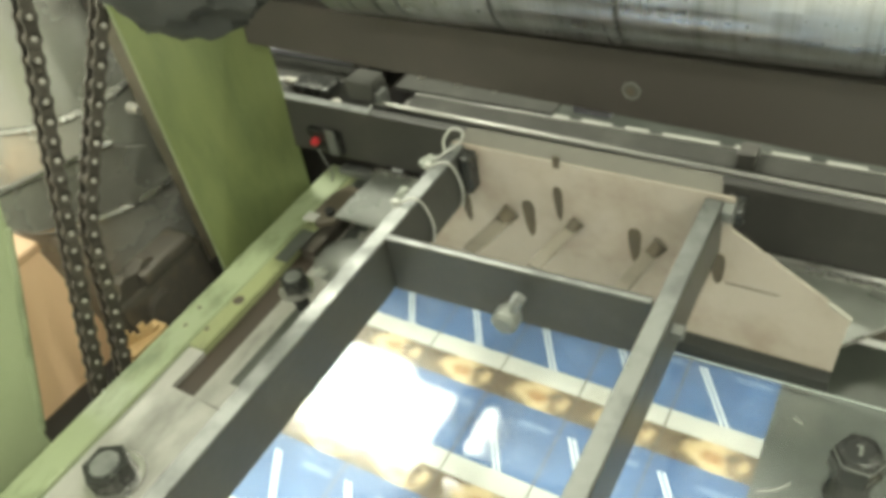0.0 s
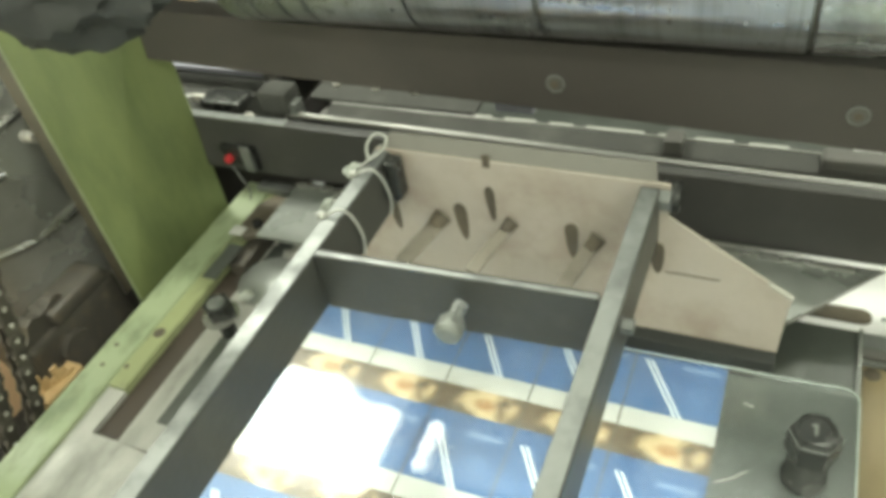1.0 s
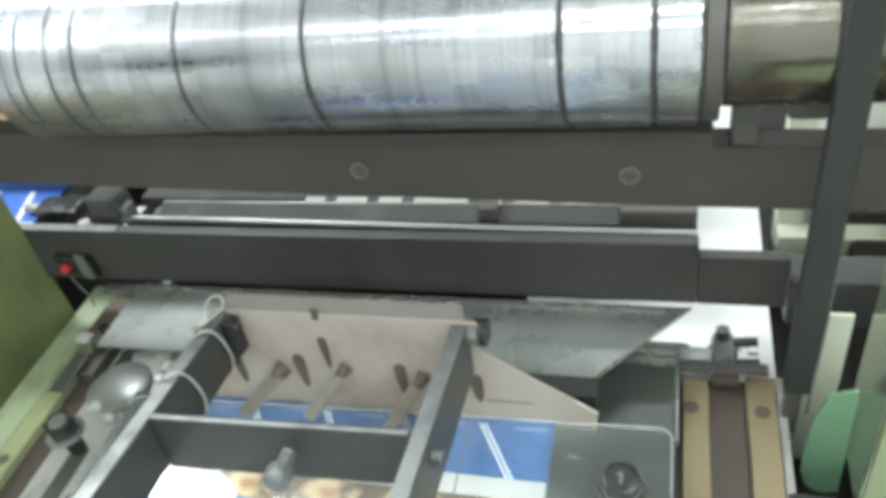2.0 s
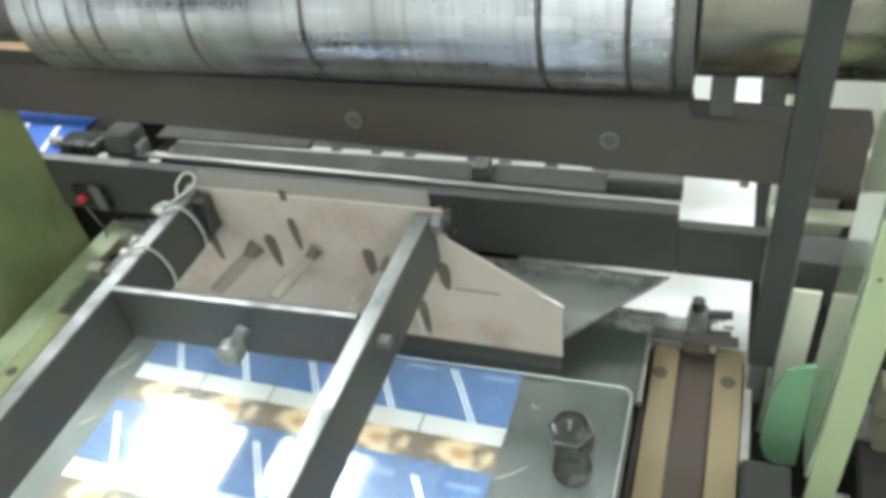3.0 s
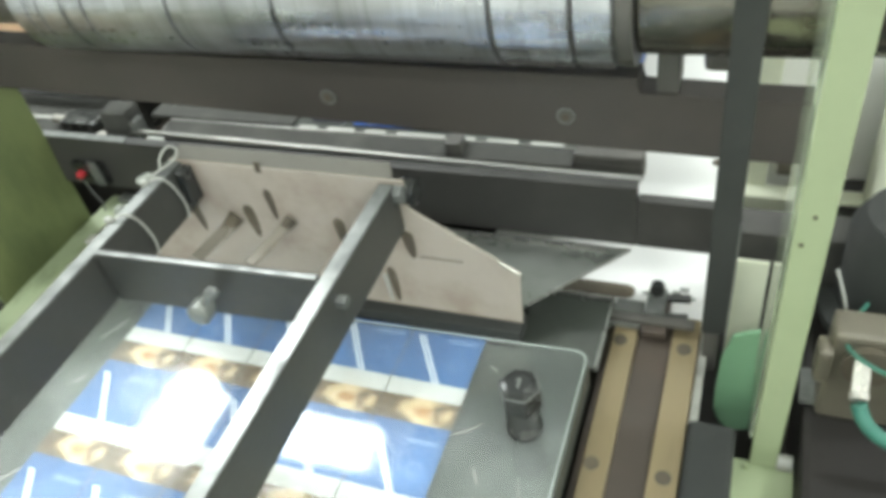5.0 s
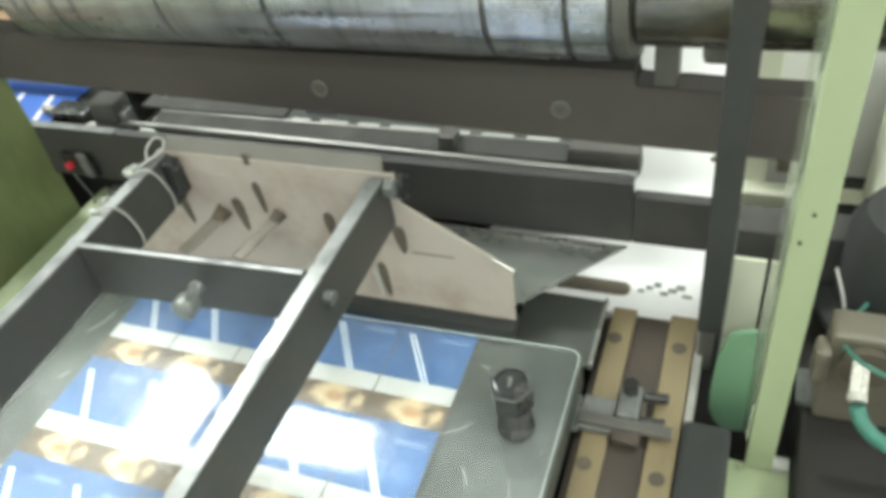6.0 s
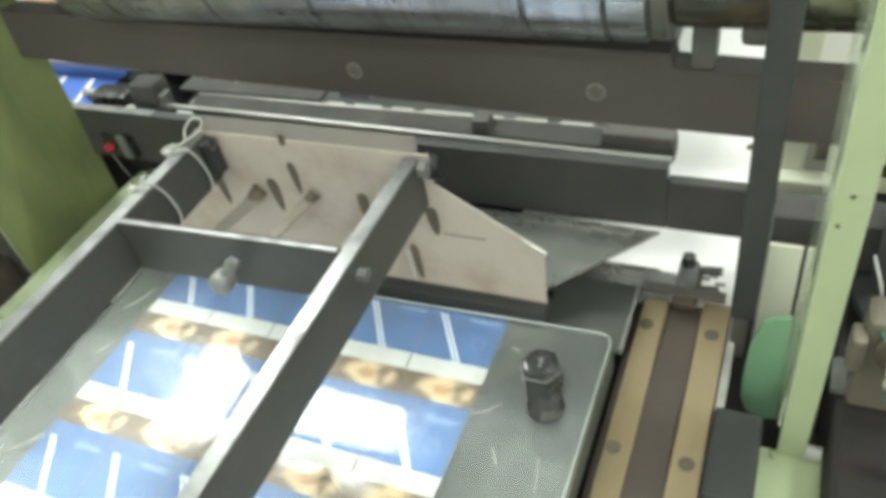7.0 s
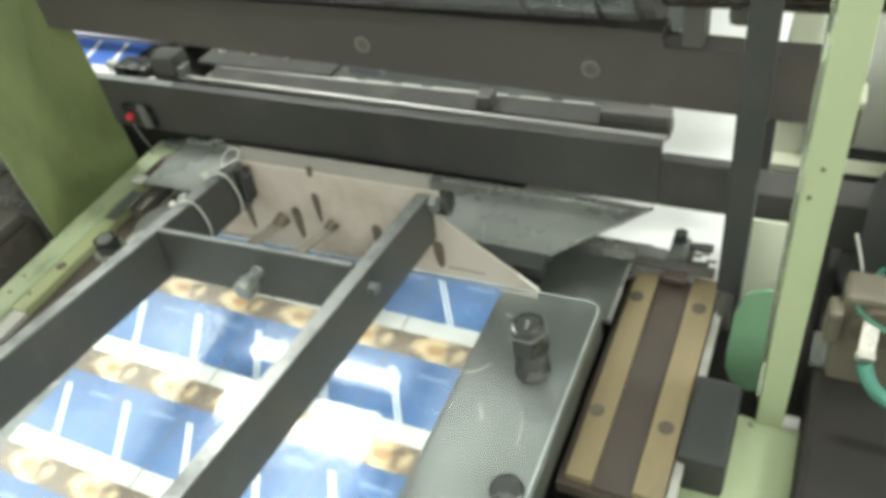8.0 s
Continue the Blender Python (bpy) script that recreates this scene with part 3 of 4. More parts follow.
def swing_frame():
    t = thing("swing_frame", "dark painted steel bar frame with beige slotted deflector", "frame", HINGE)
    hx, hy, hz = HINGE

    def local(bm):
        bmesh.ops.translate(bm, verts=bm.verts, vec=(-hx, -hy, -hz))
        return bm

    for x0, x1, y1 in ((-0.241, -0.2295, 0.068), (-0.064, -0.0525, 0.058)):
        b = part("side_bar", local(box(B(), x0, x1, -0.46, y1, 0.0985, 0.1385, 0.0012)), "bar_paint", t)
        # top face in a paler grey than the bar's sides
        part("top_face", local(box(B(), x0 + 0.0008, x1 - 0.0008, -0.455, y1 - 0.003, 0.1387, 0.1395)), "bar_grey", b, "paler grey top face")
    turn = Matrix.Translation((-0.2292, -0.043, 0)) @ Matrix.Rotation(radians(2.2), 4, "Z") @ Matrix.Translation((0.2292, 0.043, 0))
    bm = box(B(), -0.2292, -0.0645, -0.046, -0.040, 0.0975, 0.1405, 0.001)
    bm.transform(turn)
    c = part("cross_bar", local(bm), "bar_paint", t)
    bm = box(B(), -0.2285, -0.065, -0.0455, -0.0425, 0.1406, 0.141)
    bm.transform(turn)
    part("top_face", local(bm), "bar_grey", c, "paler grey top edge")
    # wing screw on the cross bar
    s = part("thumb_screw", local(rod(B(), (-0.138, -0.047, 0.126), (-0.139, -0.058, 0.123), 0.0042, 16)), "bar_grey", t, "grey thumb screw", smooth=True)
    part("round_head", local(lathe(B(), [(0.0055, -0.071), (0.0078, -0.069), (0.0078, -0.061), (0.006, -0.058)], "y", (-0.139, 0.002, 0.1225), 24)), "tin", s, smooth=True)
    part("tip", local(rod(B(), (-0.1365, -0.062, 0.127), (-0.1315, -0.057, 0.1365), 0.0027, 12)), "bar_grey", s)
    # deflector
    y = 0.059
    out = [(-0.24, 0.1405), (-0.047, 0.1405), (-0.047, 0.116), (0.029, 0.0665), (0.0275, 0.058), (0.026, 0.0150), (-0.33, 0.0150)]
    d = part("deflector", local(plate(B(), out, 0.0018, lambda u, v, h: (u, y + h, v))), "beige", t, "beige painted slotted deflector sheet")
    part("lip", local(plate(B(), [(-0.236, 0.0), (-0.055, 0.0), (-0.057, 0.011), (-0.23, 0.011)], 0.0016, lambda u, v, h: (u, y + 0.0012 + 0.4 * v + h, 0.1406 + 0.9 * v))), "lip_shaded", d, "folded deflector lip, its shade put into the grey-brown colour")
    part("bright_corner", local(rod(B(), (0.014, y - 0.0006, 0.0762), (0.0285, y - 0.0006, 0.0668), 0.0014, 8)), "pin", d)
    part("notch", local(box(B(), -0.1635, -0.1590, y - 0.0008, y + 0.0005, 0.1365, 0.1455)), "slot_dark", d)

    def slot(x, z, length, lean, wide=0.0055):
        """A cut in the sheet, round at its top and drawn out to a point below."""
        a = radians(lean)
        side = [(-0.5, 0.04), (-0.38, 0.26), (-0.1, 0.42), (0.25, 0.5), (0.4, 0.46), (0.47, 0.3), (0.5, 0.1)]
        o = [(wide * w, length * q) for q, w in side] + [(-wide * w, length * q) for q, w in reversed(side)]
        part("slot", local(plate(B(), [(x + p * math.cos(a) - q * math.sin(a), z + p * math.sin(a) + q * math.cos(a)) for p, q in o], 0.0006, lambda u, v, h: (u, y - 0.0007 + h, v))), "slot_dark", d)

    for x, z, length, lean, wide in ((-0.2355, 0.086, 0.031, 6, 0.008), (-0.184, 0.0865, 0.032, 4, 0.0095), (-0.161, 0.106, 0.029, 3, 0.0065), (-0.107, 0.0845, 0.030, 2, 0.009), (-0.0525, 0.082, 0.026, 4, 0.0095), (-0.0735, 0.038, 0.036, 3, 0.007)):
        slot(x, z, length, lean, wide)

    def finger(x, z, length, tip, wide):
        """A bent tongue that leans out of its pocket in the sheet towards the front."""
        d1 = Vector((-0.22, -1.0, -0.05)).normalized()
        bm = B()
        box(bm, -wide, wide, 0.0, length, -0.0012, 0.0012, 0.0008)
        bmesh.ops.transform(bm, matrix=Matrix.Translation((x, y - 0.001, z)) @ d1.to_track_quat("Y", "Z").to_matrix().to_4x4(), verts=bm.verts)
        f = part("finger", local(bm), "finger_metal", d, "grey flat tongue")
        part("pocket", local(rod(B(), (x + tip * 0.35, y - 0.0012, z + tip * 0.55), (x - 0.0016, y - 0.008, z - 0.0005), wide * 1.08, 14, wide * 0.9)), "slot_dark", f, smooth=True)

    finger(-0.2005, 0.086, 0.045, 0.009, 0.006)
    finger(-0.149, 0.0915, 0.048, 0.006, 0.0046)
    finger(-0.0925, 0.087, 0.05, 0.010, 0.005)
    # black block put in for the dark shading between left bar and deflector
    part("end_block", local(box(B(), -0.2293, -0.2205, 0.046, y - 0.0003, 0.108, 0.138, 0.002)), "black_oxide", t)
    for i, (kx, ky, kz, kr) in enumerate(((-0.245, 0.036, 0.1365, 0.0055), (-0.2465, 0.004, 0.1345, 0.0045))):
        bm = B()
        bmesh.ops.create_icosphere(bm, subdivisions=3, radius=kr)
        for v in bm.verts:
            v.co *= 1 + 0.7 * noise.noise(v.co * 260 + Vector((i * 5, 0, 0)))
            v.co += Vector((kx, ky, kz))
        part("cloth_knot", local(bm), "knot", t, "pale knotted scrap of cloth", smooth=True)
    part("scratch", local(box(B(), -0.047, -0.014, y - 0.0004, y + 0.0003, 0.0708, 0.0716)), "slot_dark", d)
    part("pale_mark", local(rod(B(), (-0.0795, y - 0.001, 0.048), (-0.077, y - 0.004, 0.022), 0.0022, 8, 0.0008)), "nylon", d)
    # bolts of the middle bar
    for yy, zz, r in ((0.055, 0.1325, 0.0068), (-0.041, 0.127, 0.0044)):
        bm = rod(B(), (-0.0523, yy, zz), (-0.046, yy, zz), r, 6)
        part("bar_bolt", local(bm), "bar_grey", t)
    part("end_bush", local(rod(B(), (-0.0525, 0.066, 0.127), (-0.042, 0.066, 0.127), 0.0095, 24)), "black_oxide", t)
    # cable ties round the outer bar
    for y0, y1 in ((0.030, 0.040), (-0.012, -0.001)):
        loop = bent([(-0.243, y0, 0.136), (-0.236, y0, 0.1425), (-0.2305, (y0 + y1) / 2, 0.1415), (-0.2275, y1, 0.13), (-0.2265, y1 + 0.003, 0.112), (-0.229, y1 + 0.003, 0.098)], 6)
        tie = part("cable_tie", local(tube(B(), loop, 0.001, 6)), "nylon", t, "white nylon cable tie", smooth=True)
        part("tie_head", local(box(B(), -0.2445, -0.2395, y0 - 0.0025, y0 + 0.0015, 0.1385, 0.1425, 0.0008)), "nylon", tie)
    wire = bent([(-0.2385, 0.046, 0.1405), (-0.243, 0.054, 0.145), (-0.241, 0.063, 0.1485), (-0.233, 0.063, 0.148), (-0.231, 0.056, 0.144), (-0.237, 0.045, 0.1415), (-0.241, 0.036, 0.141)], 6)
    part("wire_loop", local(tube(B(), wire, 0.0009, 6)), "nylon", t, "pale loop of wire", smooth=True)
    return t


frame_thing = swing_frame()


# ---- right side: rails, gripper slide, posts ----
def slide_rail():
    t = thing("slide_rail", "two brass slide rails with dark channel between", "rail", (0, 0, -0.035))
    part("base", box(B(), 0.079, 0.152, -0.074, 0.128, -0.02, -0.008), "rust_channel", t)
    part("channel", box(B(), 0.1032, 0.1293, -0.072, 0.13, -0.008, -0.004), "rust_channel", t)
    for x0, x1 in ((0.0845, 0.103), (0.1295, 0.1495)):
        r = part("brass_strip", box(B(), x0, x1, -0.07, 0.133, -0.008, 0.0, 0.0008), "brass", t, "worn brass strip")
        for y in (0.100, -0.015):
            part("screw_hole", lathe(B(), [(0.0056, -0.001), (0.0056, 0.0002)], "z", ((x0 + x1) / 2 - (0.003 if x0 < 0.1 else 0.0), y, 0), 20), "slot_dark", r)
    part("side_strip", box(B(), 0.1505, 0.1565, -0.09, 0.136, -0.012, -0.003, 0.0008), "plate_steel", t, "dull steel side strip")
    return t


def gripper_slide():
    """Carriage on the rails that carries the gripper bar; it runs forward and back."""
    t = thing("gripper_slide", "steel gripper carriage with two black prongs", "gripper", (0.115, 0.15, -0.034))
    part("carriage", box(B(), -0.034, -0.0105, -0.024, 0.004, 0.0, 0.005, 0.001), "bar_grey", t)
    part("crosshead", box(B(), -0.034, 0.03, -0.022, -0.013, 0.0051, 0.0092, 0.001), "dark_steel", t)
    part("shoe", box(B(), -0.0095, 0.0095, -0.03, 0.014, 0.0, 0.006, 0.001), "rust_channel", t)
    part("block", box(B(), -0.009, 0.006, -0.014, 0.014, 0.0062, 0.013, 0.002), "bar_grey", t)
    for y in (-0.012, 0.01):
        part("prong", rod(B(), (0.006, y, 0.006), (0.024, y + 0.002, 0.006), 0.0038, 12), "black_oxide", t, smooth=True)
    part("stud", rod(B(), (-0.002, 0.008, 0.0132), (-0.002, 0.008, 0.022), 0.0058, 6), "black_oxide", t)
    part("arm", box(B(), -0.34, -0.034, -0.026, -0.006, -0.001, 0.003, 0.0008), "tin", t)
    part("arm_edge", box(B(), -0.34, -0.034, -0.006, -0.003, 0.0, 0.0125, 0.0005), "bare_steel", t, "bright upright edge")
    return t


def white_plate():
    t = thing("white_plate", "white painted floor plate under the gripper carriage", "plate", (0, 0, -0.056))
    part("sheet", box(B(), -0.05, 0.153, 0.137, 0.72, 0.0, 0.008), "white_panel", t)
    part("screw", lathe(B(), [(0.005, 0.008), (0.004, 0.010)], "z", (0.142, 0.36, 0), 16), "slot_dark", t)
    o = [(0.03, 0.158), (0.084, 0.158)] + [(0.084 + 0.008 * math.cos(radians(a)), 0.166 + 0.008 * math.sin(radians(a))) for a in range(-75, 90, 15)] + [(0.084, 0.174), (0.03, 0.174)]
    part("long_slot", plate(B(), o, 0.0006, lambda u, v, h: (u, v, 0.0081 + h)), "slot_dark", t)
    for k in range(7):
        part("scuff", box(B(), 0.098 + 0.006 * k, 0.103 + 0.0065 * k, 0.165 + 0.004 * (k % 3), 0.169 + 0.005 * (k % 3), 0.0081, 0.0084), "tin", t)
    return t


def clear_knob():
    """Black socket screw with a knurled nut, standing on the clear plate."""
    t = thing("clamp_screw", "black hex clamp screw standing on clear plate", "clamp screw", (0.049, -0.024, 0.0069))
    part("foot", lathe(B(), [(0.0125, 0.0), (0.0125, 0.003), (0.010, 0.006)], sides=28), "black_oxide", t, smooth=True)
    part("thread", lathe(B(), [(0.0112 if k % 2 else 0.0102, 0.0061 + 0.0014 * k) for k in range(17)], sides=24), "black_oxide", t)
    n = part("nut", lathe(B(), [(0.0126, 0.0255), (0.0140, 0.0273), (0.0140, 0.0442), (0.0124, 0.0465)], sides=6), "black_oxide", t)
    # paler line along the nut's upper edges
    part("pale_edge", tube(B(), [(0.0138 * math.cos(math.pi * k / 3), 0.0138 * math.sin(math.pi * k / 3), 0.0443) for k in range(7)], 0.0005, 6), "bar_grey", n, "brighter edge")
    part("cap", lathe(B(), [(0.0106, 0.0466), (0.0106, 0.0476), (0.0088, 0.048), (0.0083, 0.047), (0.0005, 0.0468)], sides=32), "black_oxide", t, smooth=True)
    m = part("pale_mark", box(B(), -0.0008, 0.0008, -0.0035, 0.0035, 0.0472, 0.0477), "tin", t, "pale chalk mark")
    part("pale_stroke", box(B(), -0.0024, -0.0009, 0.002, 0.0035, 0.0472, 0.0477), "tin", m)
    return t


def far_hole():
    t = thing("plate_plug", "dark round plug in the clear plate", "plug", (0.064, -0.116, 0.0069))
    part("disc", lathe(B(), [(0.011, 0.0), (0.011, 0.0012), (0.009, 0.002)], sides=28), "black_oxide", t)
    return t


def dark_post():
    t = thing("dark_post", "slim black upright steel post with thin cable", "post", (0.1595, 0.104, -0.03))
    part("bar", box(B(), -0.0088, 0.0086, -0.006, 0.006, 0.02, 0.62, 0.001), "black_rubber", t)
    part("foot", box(B(), -0.007, 0.004, -0.005, 0.005, -0.025, 0.02, 0.002), "dark_steel", t)
    part("cable", tube(B(), bent([(0.0092, -0.006, 0.13), (0.0088, -0.006, 0.06), (0.008, -0.006, 0.0)], 5), 0.0007, 6), "bar_grey", t)
    return t


def green_post():
    t = thing("green_post", "pale green painted steel upright of the machine", "post", (0.203, 0.033, -0.4))
    part("face", box(B(), -0.0085, 0.0095, 0.0, 0.004, 0.0, 1.1, 0.0008), "pale_green", t)
    pane = part("return", box(B(), -0.0115, -0.0088, 0.001, 0.06, 0.36, 1.1, 0.0008), "green_pane", t, "translucent green side sheet")
    pane.visible_shadow = False
    part("rear_sheet", box(B(), -0.0355, -0.0118, 0.090, 0.093, 0.2, 0.444, 0.0008), "cream", t, "cream rear cover sheet")
    for z in (0.565, 0.545):
        part("rivet", lathe(B(), [(0.0013, -0.0006), (0.0013, 0.0)], "y", (0.0 if z > 0.55 else -0.004, -0.0002, z), 12), "slot_dark", t)
    part("post_bolt", rod(B(), (0.0097, 0.004, 0.333), (0.020, 0.004, 0.333), 0.0058, 12), "nylon", t, "pale bolt end")
    part("base_flare", plate(B(), [(-0.012, 0.0), (0.0095, 0.0), (0.0095, 0.29), (0.002, 0.315), (-0.012, 0.335), (-0.02, 0.28)], 0.004, lambda u, v, h: (u, -0.005 + h, v)), "pale_green", t)
    return t


def jade_tab():
    t = thing("jade_tab", "rounded jade green painted metal tab", "tab", (0.178, 0.075, -0.068))
    o = [(-0.008, -0.014), (-0.002, -0.021), (0.006, -0.023), (0.015, -0.02), (0.012, 0.092), (0.004, 0.09), (-0.005, 0.084), (-0.011, 0.06), (-0.0125, 0.02), (-0.012, 0.0)]
    part("sheet", plate(B(), o, 0.003, lambda u, v, h: (u, h, v)), "jade", t)
    return t


def rubber_block():
    t = thing("rubber_block", "matt black rubber block beside the rail", "block", (0.166, 0.0, -0.07))
    part("body", box(B(), -0.0155, 0.0165, -0.037, 0.034, 0.0, 0.04, 0.004), "black_rubber", t)
    return t


def side_ledge():
    t = thing("side_ledge", "pale green painted ledge under the rubber block", "ledge", (0, 0, -0.0785))
    part("plate", box(B(), 0.100, 0.2245, -0.4, 0.036, 0.0, 0.008, 0.001), "pale_green", t)
    part("skirt", box(B(), 0.104, 0.2245, -0.398, 0.034, -0.04, -0.0002, 0.001), "dark_cabinet", t)
    return t


def side_motor():
    t = thing("side_motor", "black round motor housing on dark cabinet", "motor", (0.285, 0.16, -0.03))
    part("housing", lathe(B(), [(0.052, 0.0), (0.054, 0.004), (0.054, 0.012), (0.044, 0.02), (0.044, 0.085), (0.036, 0.1), (0.012, 0.104)], sides=48), "black_rubber", t, smooth=True)
    part("cap", lathe(B(), [(0.018, 0.104), (0.018, 0.108), (0.014, 0.110)], sides=28), "bar_grey", t, "grey worn cap", smooth=True)
    part("cable", tube(B(), bent([(-0.03, -0.05, 0.06), (-0.045, -0.09, 0.065), (-0.03, -0.13, 0.085), (0.02, -0.16, 0.1)], 6), 0.0015, 6), "hose", t)
    part("lead", tube(B(), bent([(-0.05, -0.03, 0.07), (-0.043, -0.045, 0.055), (-0.04, -0.05, 0.04)], 5), 0.0012, 6), "nylon", t)
    return t


def dark_cabinet():
    t = thing("dark_cabinet", "dark brown machine side cabinet", "cabinet", (0.33, 0.1, -0.95))
    part("body", box(B(), -0.105, 0.4, -0.35, 0.5, 0.0, 0.91, 0.006), "dark_cabinet", t)
    part("shelf_edge", box(B(), -0.108, 0.4, -0.03, 0.0, 0.9105, 0.9165, 0.001), "bar_grey", t)
    return t


def hose_bracket():
    t = thing("hose_bracket", "tan cast bracket with hose fitting and green hose", "bracket", (0.25, 0.058, -0.039))
    part("casting", box(B(), -0.018, 0.06, 0.004, 0.03, 0.0, 0.085, 0.004), "tan_cast", t)
    part("lug", box(B(), -0.026, -0.016, -0.004, 0.014, 0.045, 0.075, 0.004), "tan_cast", t)
    part("boss", lathe(B(), [(0.016, 0.0), (0.015, 0.006), (0.010, 0.008)], "y", (0.004, -0.004, 0.066), 28), "slot_dark", t, smooth=True)
    f = part("fitting", rod(B(), (0.0, -0.004, 0.072), (-0.001, -0.022, 0.064), 0.0055, 6), "pin", t, "bright hose fitting")
    part("collar", rod(B(), (-0.001, -0.022, 0.064), (-0.001, -0.026, 0.062), 0.0058, 20), "pin", f, "bright collar")
    part("hose", tube(B(), bent([(-0.001, -0.028, 0.061), (0.004, -0.034, 0.052), (0.014, -0.037, 0.043), (0.03, -0.038, 0.036), (0.06, -0.036, 0.03)], 8), 0.0048, 14), "hose", t, "dull green hose", smooth=True)
    return t


def back_right():
    """What shows beyond the beams on the drive side."""
    t = thing("machine_stand", "pale green rear machine stand beyond the beams", "stand", (0.2, 0.32, -0.3))
    part("upright", box(B(), -0.035, -0.012, 0.0, 0.02, 0.0, 0.52, 0.002), "cream", t)
    part("rail", box(B(), -0.034, 0.1, -0.02, 0.0, 0.24, 0.262, 0.002), "cream", t)
    part("control_box", box(B(), -0.006, 0.03, -0.03, -0.001, 0.295, 0.335, 0.003), "tan_cast", t, "small brown control box")
    part("box_lid", box(B(), -0.008, 0.032, -0.032, 0.0, 0.3352, 0.343, 0.002), "cream", t)
    part("panel", box(B(), -0.0115, 0.3, 0.02, 0.03, 0.0, 0.8, 0.002), "white_panel", t, "white side panel")
    o = thing("carton", "orange-brown carton standing before the dark backdrop", "carton", (-0.85, 0.48, -0.95))
    part("body", box(B(), -0.2, 0.075, 0.0, 0.05, 0.0, 1.0, 0.002), "orange_board", o)
    part("tape", box(B(), -0.12, -0.07, -0.0012, -0.0002, 0.0, 1.0), "paper", o)
    c = thing("carton", "plain cream carton behind the machine", "carton", (0.30, 0.22, -0.1))
    part("box", box(B(), -0.03, 0.08, 0.0, 0.1, 0.0, 0.2, 0.002), "cream", c)


slide_rail()
slide = gripper_slide()
white_plate(), clear_knob(), far_hole(), dark_post(), green_post(), jade_tab(), rubber_block(), side_ledge(), dark_cabinet(), side_motor(), hose_bracket(), back_right()


# ---- left side: green rail, chains, guard ----
def left_rail():
    t = thing("left_rail", "pale green side rail with slotted steel plate", "rail", (-0.46, 0, -0.09))
    part("rail", box(B(), -0.045, -0.0125, -0.6, 0.205, 0.0, 0.048, 0.002), "rail_green", t)
    s = part("guide_strip", box(B(), -0.0122, 0.0062, -0.065, 0.195, 0.0, 0.0470, 0.0015), "strip_olive", t, "worn olive guide strip")
    for x, y, r in ((-0.004, -0.005, 0.0055), (-0.002, 0.145, 0.004), (-0.008, -0.045, 0.0022)):
        part("hole", lathe(B(), [(r, 0.0463), (r, 0.0473)], "z", (x, y, 0), 20), "slot_dark", s)
    for x, y in ((-0.030, -0.05), (-0.033, -0.028)):
        part("chip", lathe(B(), [(0.0022, 0.0475), (0.002, 0.0484)], "z", (x, y, 0), 9), "slot_dark", t, "chipped paint")
    o = [(-0.0122, -0.6), (0.116, -0.6), (0.116, -0.112), (0.060, -0.109), (0.0295, -0.107), (0.006, -0.107), (0.006, -0.0655), (-0.0122, -0.0655)]
    f = plate(B(), o, 0.0435, lambda u, v, h: (u, v, h))
    part("front_plate", f, "plate_steel", t, "bare worn steel front plate")
    part("channel", box(B(), 0.0064, 0.0292, -0.1065, 0.19, 0.0, 0.0388), "rust_channel", t, "long brown rusted channel")
    part("bed_plate", box(B(), 0.0294, 0.116, -0.1065, 0.19, 0.0, 0.0405, 0.001), "plate_steel", t, "bare steel bed plate")
    part("ledge", box(B(), 0.050, 0.066, -0.082, 0.018, 0.0406, 0.0411, 0.0002), "table_steel", t, "dark grey ledge strip")
    bm = B()
    lathe(bm, [(0.030, 0.0405), (0.030, 0.0432), (0.028, 0.0442)], "z", (0.056, 0.082, 0), 28)
    part("round_pad", bm, "tin", t, "dull round steel pad", smooth=True)
    e = part("end_plate", box(B(), -0.026, 0.046, 0.192, 0.214, 0.030, 0.054, 0.001), "bar_grey", t, "dark end plate")
    part("bright_strip", box(B(), 0.012, 0.044, 0.194, 0.204, 0.0541, 0.0552, 0.0004), "bare_steel", e, "brighter strip")
    for cx, cy, r, seed in ((0.044, 0.142, 0.016, 1), (0.040, 0.112, 0.012, 5), (0.078, 0.155, 0.014, 9), (0.082, -0.04, 0.018, 13)):
        o = []
        for k in range(14):
            a = 2 * math.pi * k / 14
            q = r * (0.75 + 0.6 * noise.noise(Vector((math.cos(a) * 1.6, math.sin(a) * 1.6, seed))))
            o.append((cx + q * math.cos(a), cy + 1.5 * q * math.sin(a)))
        part("oil_stain", plate(B(), o, 0.0004, lambda u, v, h: (u, v, 0.0407 + h)), "table_steel", t, "dark oily patch")
    part("dark_notch", box(B(), 0.0, 0.018, 0.165, 0.19, 0.0406, 0.0488, 0.001), "table_steel", t)
    return t


